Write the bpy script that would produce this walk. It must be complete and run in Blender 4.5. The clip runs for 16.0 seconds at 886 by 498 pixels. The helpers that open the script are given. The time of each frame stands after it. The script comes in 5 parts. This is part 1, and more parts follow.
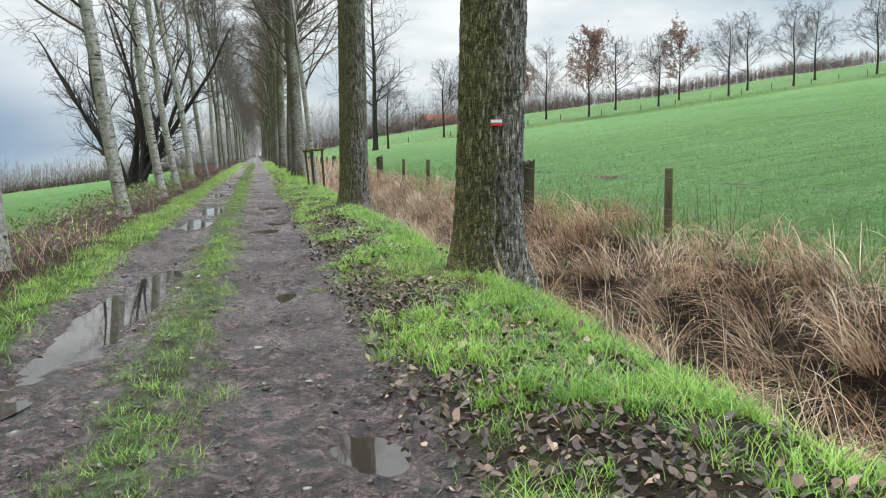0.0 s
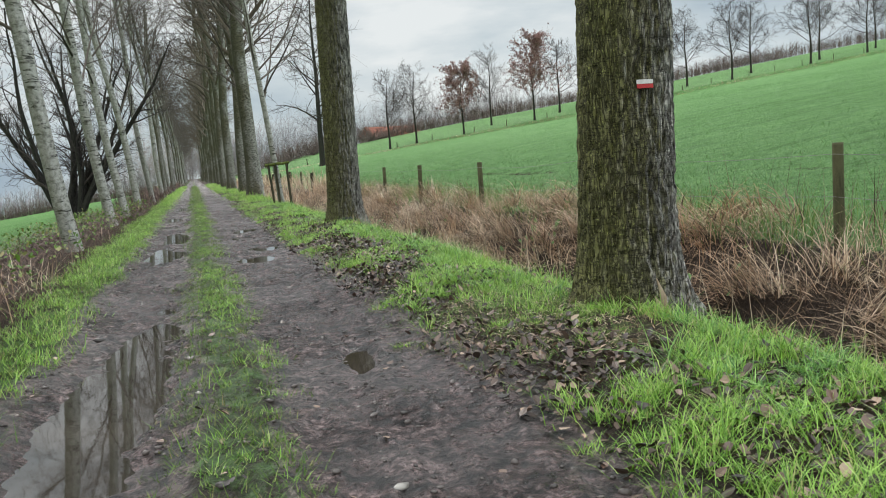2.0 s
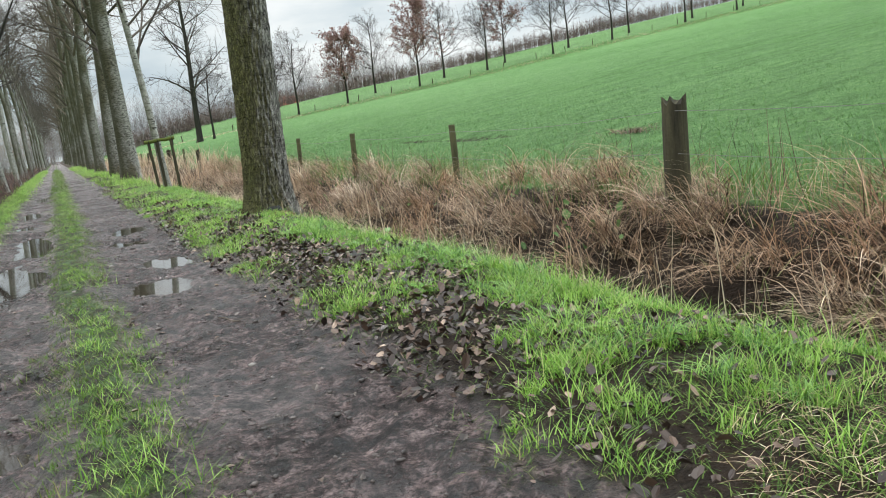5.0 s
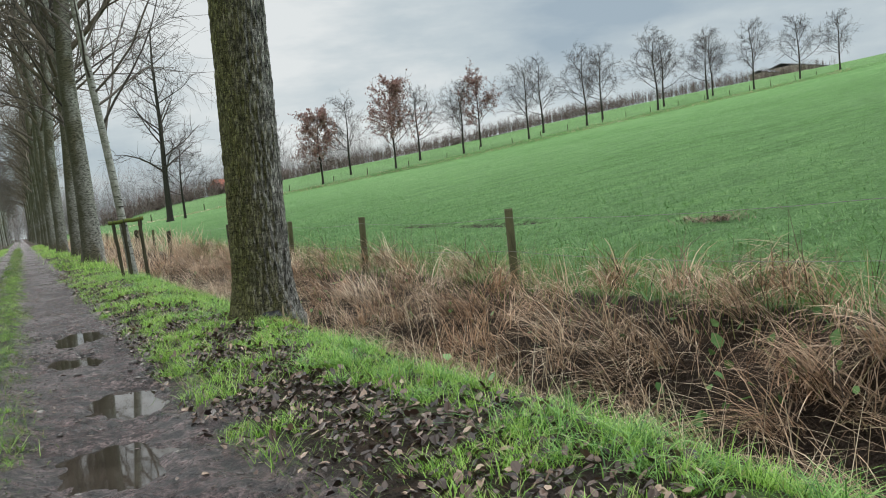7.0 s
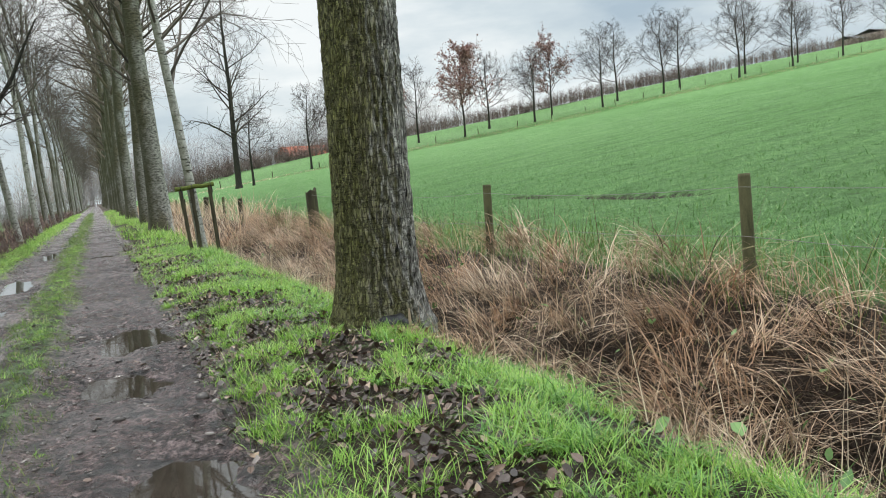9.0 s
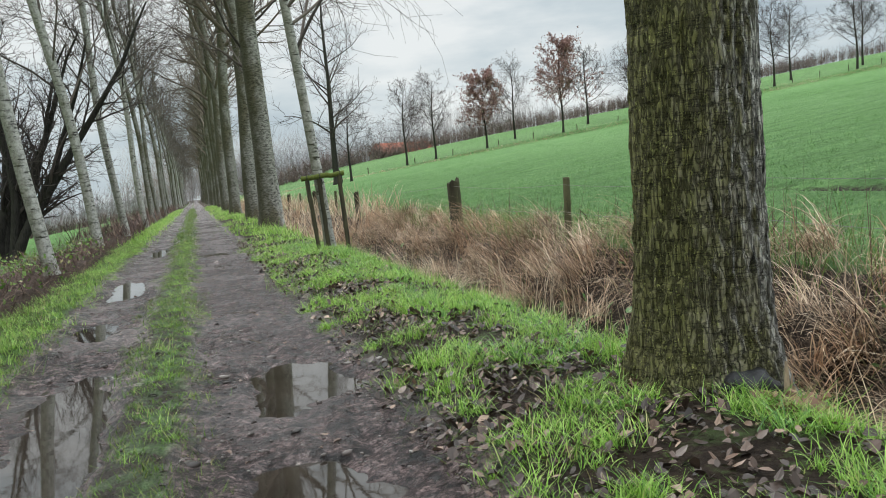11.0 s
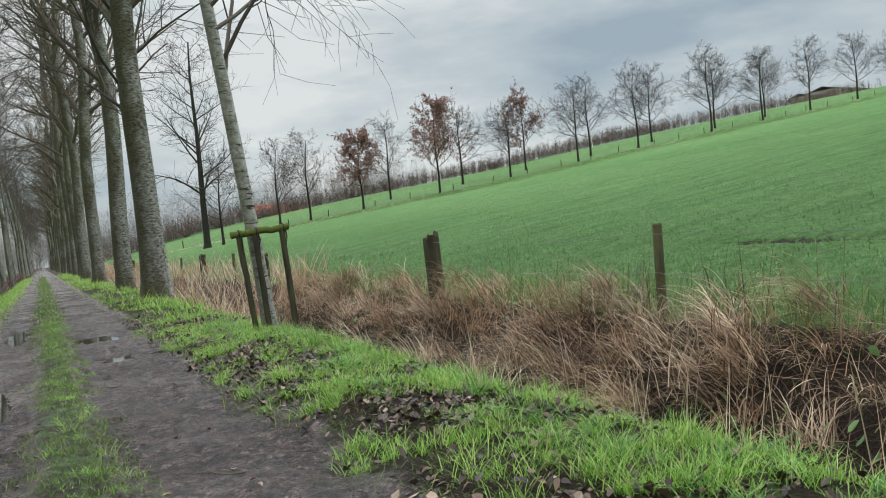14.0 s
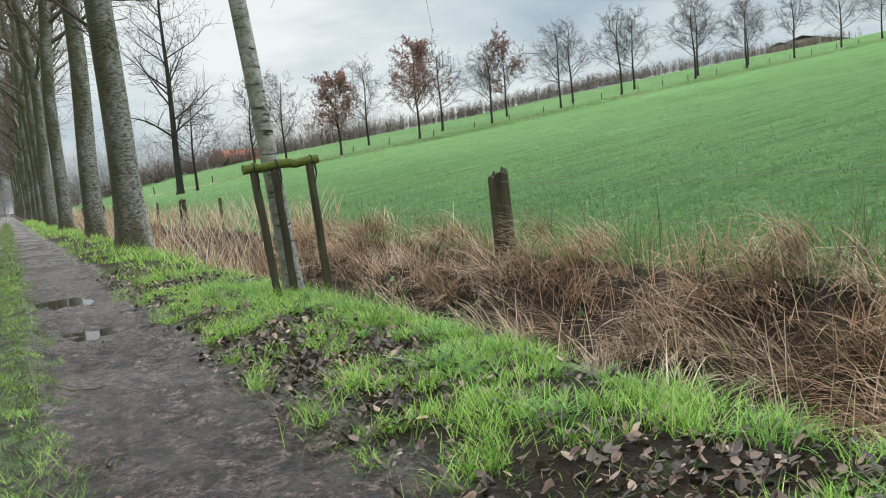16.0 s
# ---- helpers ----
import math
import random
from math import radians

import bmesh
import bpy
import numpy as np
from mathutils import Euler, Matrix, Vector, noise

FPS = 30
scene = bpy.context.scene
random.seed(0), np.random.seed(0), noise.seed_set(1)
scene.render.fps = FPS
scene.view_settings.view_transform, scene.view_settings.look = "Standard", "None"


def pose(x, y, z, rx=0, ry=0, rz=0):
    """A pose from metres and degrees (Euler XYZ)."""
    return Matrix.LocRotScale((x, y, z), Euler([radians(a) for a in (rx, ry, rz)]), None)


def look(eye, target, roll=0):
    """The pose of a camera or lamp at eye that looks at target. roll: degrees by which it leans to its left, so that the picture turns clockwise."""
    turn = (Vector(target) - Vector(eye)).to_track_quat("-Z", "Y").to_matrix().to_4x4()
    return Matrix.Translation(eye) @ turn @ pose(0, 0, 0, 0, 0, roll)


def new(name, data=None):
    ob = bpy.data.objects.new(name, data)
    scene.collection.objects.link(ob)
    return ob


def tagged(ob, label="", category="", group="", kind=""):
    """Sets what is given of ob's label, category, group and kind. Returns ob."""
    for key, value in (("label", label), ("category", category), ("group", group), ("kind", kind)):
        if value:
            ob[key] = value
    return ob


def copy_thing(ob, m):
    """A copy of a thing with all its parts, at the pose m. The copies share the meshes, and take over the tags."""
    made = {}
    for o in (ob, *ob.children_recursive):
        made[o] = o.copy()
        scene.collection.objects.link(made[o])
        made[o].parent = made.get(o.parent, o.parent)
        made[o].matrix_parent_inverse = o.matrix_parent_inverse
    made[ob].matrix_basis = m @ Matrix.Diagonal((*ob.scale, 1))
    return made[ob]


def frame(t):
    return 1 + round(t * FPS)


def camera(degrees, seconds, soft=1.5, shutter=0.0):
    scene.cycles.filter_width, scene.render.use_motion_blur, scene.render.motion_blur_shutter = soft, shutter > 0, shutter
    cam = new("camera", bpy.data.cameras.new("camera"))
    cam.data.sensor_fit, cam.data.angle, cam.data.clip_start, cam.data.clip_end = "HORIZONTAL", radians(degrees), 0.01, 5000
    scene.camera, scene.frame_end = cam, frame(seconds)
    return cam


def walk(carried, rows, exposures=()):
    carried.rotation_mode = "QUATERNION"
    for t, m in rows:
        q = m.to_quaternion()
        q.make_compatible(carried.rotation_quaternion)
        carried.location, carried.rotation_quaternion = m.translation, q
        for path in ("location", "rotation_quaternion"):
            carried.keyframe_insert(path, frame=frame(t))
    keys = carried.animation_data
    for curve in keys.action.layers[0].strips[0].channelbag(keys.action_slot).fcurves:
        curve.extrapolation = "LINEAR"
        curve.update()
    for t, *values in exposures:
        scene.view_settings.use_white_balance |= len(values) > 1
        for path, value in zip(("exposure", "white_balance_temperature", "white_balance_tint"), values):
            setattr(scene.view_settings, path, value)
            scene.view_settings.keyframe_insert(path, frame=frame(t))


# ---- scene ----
cam = camera(56.0, 16.0, soft=1.0)
PATH = [
    (0, (-0.257, -1.024, 1.403), (0.195, 0.911, 1.17), -0.8),
    (0.5, (-0.347, -0.168, 1.336), (-0.039, 1.798, 1.139), -0.9),
    (1, (-0.622, 0.604, 1.298), (-0.311, 2.569, 1.096), 1.2),
    (1.5, (-0.762, 1.324, 1.281), (-0.303, 3.258, 1.062), 0.7),
    (2, (-0.92, 2.033, 1.248), (-0.34, 3.936, 1.037), -4.0),
    (2.5, (-0.914, 2.817, 1.245), (-0.119, 4.637, 1.014), -4.9),
    (3, (-0.98, 3.469, 1.312), (-0.15, 5.266, 1.026), -5.6),
    (3.5, (-0.978, 4.173, 1.313), (-0.126, 5.953, 0.986), -5.9),
    (4, (-0.902, 4.939, 1.311), (-0.039, 6.709, 0.959), -5.2),
    (4.5, (-0.907, 5.676, 1.275), (-0.08, 7.464, 0.93), -4.9),
    (5, (-0.811, 6.409, 1.264), (0.016, 8.204, 0.957), -6.2),
    (5.2, (-0.834, 6.683, 1.288), (-0.019, 8.49, 1.016), -6.3),
    (7.5, (-0.199, 10.278, 1.35), (0.747, 12.037, 1.231), -5.6),
    (8, (-0.069, 11.014, 1.347), (0.893, 12.762, 1.214), -6.1),
    (8.5, (-0.019, 11.812, 1.35), (0.861, 13.6, 1.185), -5.2),
    (9, (0.014, 12.579, 1.354), (0.79, 14.413, 1.175), -4.8),
    (9.5, (0.115, 13.378, 1.345), (0.83, 15.238, 1.169), -6.3),
    (10, (0.029, 14.196, 1.314), (0.553, 16.119, 1.144), -5.4),
    (12.5, (-0.741, 17.698, 1.278), (0.016, 19.544, 1.139), -4.0),
    (13, (-0.776, 18.452, 1.325), (0.044, 20.274, 1.225), -4.7),
    (13.5, (-0.769, 19.165, 1.324), (0.127, 20.952, 1.266), -5.0),
    (14, (-0.709, 19.944, 1.312), (0.182, 21.734, 1.264), -5.4),
    (14.5, (-0.697, 20.753, 1.302), (0.207, 22.535, 1.227), -4.5),
    (15, (-0.572, 21.468, 1.269), (0.38, 23.224, 1.153), -4.5),
    (15.5, (-0.601, 22.197, 1.263), (0.251, 24.002, 1.134), -3.7),
    (16, (-0.494, 23.004, 1.267), (0.442, 24.762, 1.09), -5.0),
]
walk(cam, [(t, look(eye, target, roll)) for t, eye, target, roll in PATH],
     exposures=[(0.0, 0.25), (0.5, 0.05), (1.0, 0.12), (1.5, 0.08), (2.5, -0.05), (3.0, 0.02), (3.5, 0.16), (4.0, 0.22), (5.0, 0.22), (7.5, -0.12), (8.0, 0.04), (9.0, 0.2), (10.0, 0.14), (12.5, -0.11), (13.0, -0.14), (14.0, -0.15), (14.5, -0.10), (15.5, 0.0), (16.0, 0.12)])

# ---- light ----
world = bpy.data.worlds.new("world")
scene.world = world
world.use_nodes = True
SUN_EL, SUN_ROT = 38.0, 200.0


def build_world():
    nt = world.node_tree
    nt.nodes.clear()
    N, L = nt.nodes.new, nt.links.new
    sky = N("ShaderNodeTexSky")
    sky.sky_type, sky.sun_disc = "NISHITA", False
    sky.sun_elevation, sky.sun_rotation = radians(SUN_EL), radians(SUN_ROT)
    sky.air_density, sky.dust_density = 1.0, 2.0
    dim = N("ShaderNodeVectorMath")
    dim.operation = "SCALE"
    dim.inputs["Scale"].default_value = 0.10
    L(sky.outputs[0], dim.inputs[0])
    co = N("ShaderNodeTexCoord")
    flat = N("ShaderNodeMapping")
    flat.inputs["Scale"].default_value = (1.0, 1.0, 3.4)
    L(co.outputs["Generated"], flat.inputs[0])
    cloud = N("ShaderNodeTexNoise")
    cloud.inputs["Scale"].default_value, cloud.inputs["Detail"].default_value = 2.3, 7.0
    cloud.inputs["Roughness"].default_value = 0.55
    L(flat.outputs[0], cloud.inputs["Vector"])
    shade = N("ShaderNodeValToRGB")
    e = shade.color_ramp.elements
    e[0].position, e[0].color = 0.30, (0.46, 0.57, 0.66, 1)
    e[1].position, e[1].color = 0.57, (0.98, 1.02, 1.02, 1)
    m = e.new(0.45)
    m.color = (0.70, 0.79, 0.83, 1)
    L(cloud.outputs["Fac"], shade.inputs[0])
    cover = N("ShaderNodeMix")
    cover.data_type = "RGBA"
    cover.inputs["Factor"].default_value = 0.93
    L(dim.outputs[0], cover.inputs["A"])
    L(shade.outputs[0], cover.inputs["B"])
    sep = N("ShaderNodeSeparateXYZ")
    L(co.outputs["Generated"], sep.inputs[0])
    # a slate-blue rain bank low in the west
    low, west, bank = N("ShaderNodeMapRange"), N("ShaderNodeMapRange"), N("ShaderNodeMath")
    for node, socket, a, b in ((low, "Z", 0.17, 0.03), (west, "X", -0.10, -0.34)):
        node.interpolation_type = "SMOOTHSTEP"
        node.inputs["From Min"].default_value, node.inputs["From Max"].default_value = a, b
        L(sep.outputs[socket], node.inputs["Value"])
    bank.operation = "MULTIPLY"
    L(low.outputs["Result"], bank.inputs[0])
    L(west.outputs["Result"], bank.inputs[1])
    rain = N("ShaderNodeMix")
    rain.data_type = "RGBA"
    rain.inputs["B"].default_value = (0.20, 0.33, 0.50, 1)
    L(bank.outputs[0], rain.inputs["Factor"])
    L(cover.outputs["Result"], rain.inputs["A"])
    # an overcast sky is brighter overhead than at the horizon
    lift = N("ShaderNodeMapRange")
    lift.inputs["From Min"].default_value, lift.inputs["From Max"].default_value = 0.25, 1.0
    lift.inputs["To Min"].default_value, lift.inputs["To Max"].default_value = 0.85, 3.45
    L(sep.outputs["Z"], lift.inputs["Value"])
    bg = N("ShaderNodeBackground")
    L(lift.outputs["Result"], bg.inputs["Strength"])
    L(rain.outputs["Result"], bg.inputs[0])
    out = N("ShaderNodeOutputWorld")
    L(bg.outputs[0], out.inputs[0])


build_world()
sun = new("sun", bpy.data.lights.new("sun", "SUN"))
sun.data.energy, sun.data.angle, sun.data.color = 1.65, radians(14), (1.0, 0.96, 0.9)
sun.matrix_world = pose(0, 0, 40, 90 - SUN_EL, 0, SUN_ROT - 180 - 180)

# ---- materials ----


def material(name, rough=0.7, metal=0.0, spec=0.4):
    mat = bpy.data.materials.new(name)
    mat.use_nodes = True
    bsdf = mat.node_tree.nodes["Principled BSDF"]
    bsdf.inputs["Roughness"].default_value = rough
    bsdf.inputs["Metallic"].default_value = metal
    bsdf.inputs["Specular IOR Level"].default_value = spec
    return mat, mat.node_tree, bsdf


def noise_fac(nt, scale, detail=4.0, rough=0.6, stretch=(1, 1, 1), coord="Object"):
    co = nt.nodes.new("ShaderNodeTexCoord")
    mp = nt.nodes.new("ShaderNodeMapping")
    mp.inputs["Scale"].default_value = stretch
    nt.links.new(co.outputs[coord], mp.inputs[0])
    tex = nt.nodes.new("ShaderNodeTexNoise")
    tex.inputs["Scale"].default_value = scale
    tex.inputs["Detail"].default_value = detail
    tex.inputs["Roughness"].default_value = rough
    nt.links.new(mp.outputs[0], tex.inputs["Vector"])
    return tex.outputs["Fac"]


def ramp(nt, fac, stops):
    r = nt.nodes.new("ShaderNodeValToRGB")
    e = r.color_ramp.elements
    while len(e) < len(stops):
        e.new(0.5)
    for k, (p, c) in zip(e, stops):
        k.position, k.color = p, (*c, 1) if len(c) == 3 else c
    nt.links.new(fac, r.inputs[0])
    return r.outputs[0]


def mixc(nt, fac, a, b, mode="MIX"):
    m = nt.nodes.new("ShaderNodeMix")
    m.data_type, m.blend_type = "RGBA", mode
    for socket, v in ((m.inputs["Factor"], fac), (m.inputs["A"], a), (m.inputs["B"], b)):
        if isinstance(v, (int, float)):
            socket.default_value = v
        elif isinstance(v, tuple):
            socket.default_value = (*v, 1)
        else:
            nt.links.new(v, socket)
    return m.outputs["Result"]


def calc(nt, op, a, b=None, c=None, clamp=False):
    m = nt.nodes.new("ShaderNodeMath")
    m.operation, m.use_clamp = op, clamp
    for k, v in enumerate((a, b, c)):
        if v is None:
            continue
        if isinstance(v, (int, float)):
            m.inputs[k].default_value = v
        else:
            nt.links.new(v, m.inputs[k])
    return m.outputs[0]


def bump(nt, bsdf, height, strength=0.5, distance=0.02):
    b = nt.nodes.new("ShaderNodeBump")
    b.inputs["Strength"].default_value, b.inputs["Distance"].default_value = strength, distance
    nt.links.new(height, b.inputs["Height"])
    nt.links.new(b.outputs[0], bsdf.inputs["Normal"])


def island_random(nt):
    return nt.nodes.new("ShaderNodeNewGeometry").outputs["Random Per Island"]


def mat_strands(name, stops, rough=0.55, patch=None, spec=0.3, thin=0.0):
    """Blades, stems and leaves: a colour each, shifted by patches."""
    mat, nt, bsdf = material(name, rough, 0, spec)
    col = ramp(nt, island_random(nt), stops)
    if patch:
        col = mixc(nt, ramp(nt, noise_fac(nt, patch[0], 3), [(0.42, (0, 0, 0)), (0.62, (1, 1, 1))]), col, patch[1], "MULTIPLY")
    nt.links.new(col, bsdf.inputs["Base Color"])
    if thin:
        # thin blades let light through
        glow = nt.nodes.new("ShaderNodeBsdfTranslucent")
        nt.links.new(col, glow.inputs["Color"])
        both = nt.nodes.new("ShaderNodeMixShader")
        both.inputs[0].default_value = thin
        nt.links.new(bsdf.outputs[0], both.inputs[1])
        nt.links.new(glow.outputs[0], both.inputs[2])
        nt.links.new(both.outputs[0], nt.nodes["Material Output"].inputs["Surface"])
    return mat


def mat_bark(name, dark, light, moss, moss_amount=0.45, stretch=0.16, scale=26, bands=False, cracks=0, darken=0.0, patches=(1.6, 2.0, -0.15, -1.7)):
    mat, nt, bsdf = material(name, 0.85, 0, 0.25)
    ridges = noise_fac(nt, scale, 6, 0.65, (1, 1, stretch))
    col = ramp(nt, ridges, [(0.34, dark), (0.58, light)])
    fine = noise_fac(nt, 90, 4, 0.6)
    col = mixc(nt, 0.5, col, ramp(nt, fine, [(0.3, (0.25, 0.25, 0.25)), (0.7, (1.0, 1.0, 1.0))]), "MULTIPLY")
    relief = ridges
    if cracks:
        co = nt.nodes.new("ShaderNodeTexCoord")
        mp = nt.nodes.new("ShaderNodeMapping")
        mp.inputs["Scale"].default_value = (1, 1, 0.17)
        nt.links.new(co.outputs["Object"], mp.inputs[0])
        warp = nt.nodes.new("ShaderNodeVectorMath")
        warp.operation = "ADD"
        wob = nt.nodes.new("ShaderNodeTexNoise")
        wob.inputs["Scale"].default_value, wob.inputs["Detail"].default_value = 30, 5
        lean = nt.nodes.new("ShaderNodeVectorMath")
        lean.operation = "SCALE"
        lean.inputs["Scale"].default_value = 0.085
        nt.links.new(mp.outputs[0], wob.inputs["Vector"])
        nt.links.new(wob.outputs["Color"], lean.inputs[0])
        nt.links.new(mp.outputs[0], warp.inputs[0])
        nt.links.new(lean.outputs[0], warp.inputs[1])
        cell = nt.nodes.new("ShaderNodeTexVoronoi")
        cell.feature = "DISTANCE_TO_EDGE"
        cell.inputs["Scale"].default_value = cracks
        nt.links.new(warp.outputs[0], cell.inputs["Vector"])
        gap = ramp(nt, cell.outputs["Distance"], [(0.0, (0.16, 0.15, 0.14)), (0.17, (1.0, 1.0, 1.0))])
        col = mixc(nt, 0.8, col, gap, "MULTIPLY")
        relief = calc(nt, "ADD", calc(nt, "MULTIPLY", ridges, 0.4), calc(nt, "MINIMUM", calc(nt, "MULTIPLY", cell.outputs["Distance"], 3.0), 0.6))
    if bands:
        ring = noise_fac(nt, 5, 5, 0.7, (0.8, 0.8, 4.0))
        col = mixc(nt, ramp(nt, ring, [(0.56, (0, 0, 0)), (0.62, (1, 1, 1))]), col, (0.03, 0.027, 0.024))
    geo = nt.nodes.new("ShaderNodeNewGeometry")
    sep = nt.nodes.new("ShaderNodeSeparateXYZ")
    nt.links.new(geo.outputs["Normal"], sep.inputs[0])
    # moss grows on the weather side of every trunk
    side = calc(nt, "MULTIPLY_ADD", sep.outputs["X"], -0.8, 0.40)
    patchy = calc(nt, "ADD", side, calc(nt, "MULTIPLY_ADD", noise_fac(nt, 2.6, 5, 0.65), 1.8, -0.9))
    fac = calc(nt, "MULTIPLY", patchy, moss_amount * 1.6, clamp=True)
    # bark multiplied darker in noise patches, least on the side that faces +X
    dark_side = calc(nt, "MULTIPLY_ADD", sep.outputs["X"], patches[3], calc(nt, "MULTIPLY_ADD", noise_fac(nt, patches[0], 4, 0.6, (1, 1, 0.5)), patches[1], patches[2]), clamp=True)
    col = mixc(nt, calc(nt, "MULTIPLY", dark_side, darken), col, (0.42, 0.39, 0.29), "MULTIPLY")
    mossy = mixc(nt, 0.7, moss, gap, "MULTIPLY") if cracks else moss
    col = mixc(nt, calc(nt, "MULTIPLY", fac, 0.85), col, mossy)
    if cracks:
        # the bark has burst in short rings across the furrows
        burst = calc(nt, "ABSOLUTE", calc(nt, "SUBTRACT", noise_fac(nt, 4.5, 4, 0.6, (0.55, 0.55, 3.4)), 0.5))
        col = mixc(nt, 0.75, col, ramp(nt, burst, [(0.0, (0.12, 0.11, 0.10)), (0.022, (1.0, 1.0, 1.0))]), "MULTIPLY")
        # flecks of yellow-green lichen
        fleck = ramp(nt, noise_fac(nt, 75, 3, 0.6, (1, 1, 0.7)), [(0.60, (0, 0, 0)), (0.68, (1, 1, 1))])
        col = mixc(nt, calc(nt, "MULTIPLY", fleck, calc(nt, "MULTIPLY", fac, 0.8)), col, (0.34, 0.36, 0.11))
    nt.links.new(col, bsdf.inputs["Base Color"])
    bump(nt, bsdf, relief, 0.9, 0.04)
    return mat


def mat_simple(name, a, b, scale=8, rough=0.8, stretch=(1, 1, 1), spec=0.3, strength=0.35, detail=5):
    mat, nt, bsdf = material(name, rough, 0, spec)
    f = noise_fac(nt, scale, detail, 0.65, stretch)
    col = ramp(nt, f, [(0.3, a), (0.7, b)])
    col = mixc(nt, 0.4, col, ramp(nt, noise_fac(nt, scale * 7, 3), [(0.3, (0.45, 0.45, 0.45)), (0.7, (1, 1, 1))]), "MULTIPLY")
    nt.links.new(col, bsdf.inputs["Base Color"])
    bump(nt, bsdf, f, strength, 0.02)
    return mat


POPLAR = mat_bark("poplar_bark", (0.022, 0.019, 0.016), (0.66, 0.64, 0.585), (0.13, 0.128, 0.036), 0.60, 0.22, 22, cracks=34, darken=0.85)
POPLAR_FAR = mat_bark("pale_poplar_bark", (0.03, 0.027, 0.022), (0.44, 0.425, 0.38), (0.042, 0.042, 0.016), 0.62, 2.6, 8, darken=0.95, patches=(0.9, 8.0, -3.6, -0.55))
BIRCH = mat_bark("birch_bark", (0.24, 0.24, 0.215), (0.62, 0.61, 0.565), (0.10, 0.105, 0.05), 0.40, 1.0, 14, True, darken=0.35)
DARK_BARK = mat_bark("willow_bark", (0.012, 0.011, 0.010), (0.05, 0.045, 0.04), (0.04, 0.042, 0.022), 0.3)
TWIG = mat_strands("twigs", [(0.0, (0.045, 0.034, 0.025)), (0.5, (0.10, 0.077, 0.055)), (1.0, (0.17, 0.135, 0.10))], 0.8)
TWIG_DARK = mat_strands("dark_twigs", [(0.0, (0.025, 0.02, 0.018)), (1.0, (0.085, 0.068, 0.06))], 0.8)
TWIG_GREY = mat_strands("grey_twigs", [(0.0, (0.035, 0.029, 0.024)), (0.6, (0.085, 0.069, 0.057)), (1.0, (0.15, 0.125, 0.105))], 0.8)
RUSSET = mat_strands("russet_leaves", [(0.0, (0.16, 0.08, 0.07)), (0.6, (0.33, 0.185, 0.165)), (1.0, (0.50, 0.36, 0.32))], 0.7, None, 0.3, 0.25)
GRASS = mat_strands("fresh_grass", [(0.0, (0.07, 0.18, 0.028)), (0.4, (0.26, 0.475, 0.062)), (0.85, (0.47, 0.70, 0.175)), (1.0, (0.52, 0.46, 0.22))], 0.4, (1.3, (0.74, 0.78, 0.66)), 0.4, 0.4)
GRASS_DEEP = mat_strands("deep_grass", [(0.0, (0.05, 0.15, 0.03)), (0.5, (0.155, 0.335, 0.062)), (1.0, (0.33, 0.53, 0.14))], 0.38, None, 0.45, 0.35)
GRASS_WORN = mat_strands("trodden_grass", [(0.0, (0.06, 0.13, 0.02)), (0.6, (0.15, 0.27, 0.045)), (0.85, (0.22, 0.30, 0.08)), (1.0, (0.36, 0.31, 0.15))], 0.5, (1.6, (0.7, 0.66, 0.55)), 0.3, 0.25)
CROP = mat_strands("crop_leaves", [(0.0, (0.075, 0.18, 0.045)), (0.6, (0.15, 0.30, 0.09)), (1.0, (0.25, 0.41, 0.15))], 0.42, (0.25, (0.85, 0.88, 0.8)), 0.4, 0.3)
STRAW = mat_strands("dry_straw", [(0.0, (0.13, 0.08, 0.05)), (0.3, (0.42, 0.295, 0.195)), (0.65, (0.70, 0.535, 0.385)), (1.0, (0.90, 0.77, 0.58))], 0.5, (0.5, (0.80, 0.64, 0.54)), 0.4, 0.3)
BRAMBLE = mat_strands("bramble_stems", [(0.0, (0.030, 0.016, 0.013)), (0.5, (0.085, 0.044, 0.034)), (0.9, (0.16, 0.09, 0.066)), (1.0, (0.34, 0.24, 0.17))], 0.65)
DEAD_LEAF = mat_strands("dead_leaves", [(0.0, (0.020, 0.013, 0.010)), (0.5, (0.062, 0.039, 0.029)), (0.9, (0.165, 0.10, 0.07)), (1.0, (0.40, 0.28, 0.20))], 0.45, None, 0.5)
WOOD_OLD = mat_simple("weathered_wood", (0.018, 0.016, 0.010), (0.105, 0.095, 0.05), 7, 0.85, (1, 1, 0.15))
WOOD_POST = mat_simple("post_wood", (0.045, 0.045, 0.02), (0.15, 0.145, 0.07), 12, 0.85, (1, 1, 0.2))
MOSS = mat_simple("moss", (0.06, 0.075, 0.015), (0.16, 0.19, 0.04), 30, 0.95, strength=0.8)
WIRE = mat_simple("wire", (0.16, 0.15, 0.14), (0.26, 0.25, 0.24), 20, 0.5)
WHITE_PAINT = mat_simple("white_paint", (0.66, 0.64, 0.60), (0.82, 0.80, 0.76), 30, 0.55, strength=0.2)
RED_PAINT = mat_simple("red_paint", (0.42, 0.035, 0.04), (0.60, 0.06, 0.06), 30, 0.55, strength=0.2)
STRAP = mat_simple("rubber_strap", (0.01, 0.01, 0.01), (0.03, 0.03, 0.03), 30, 0.7)


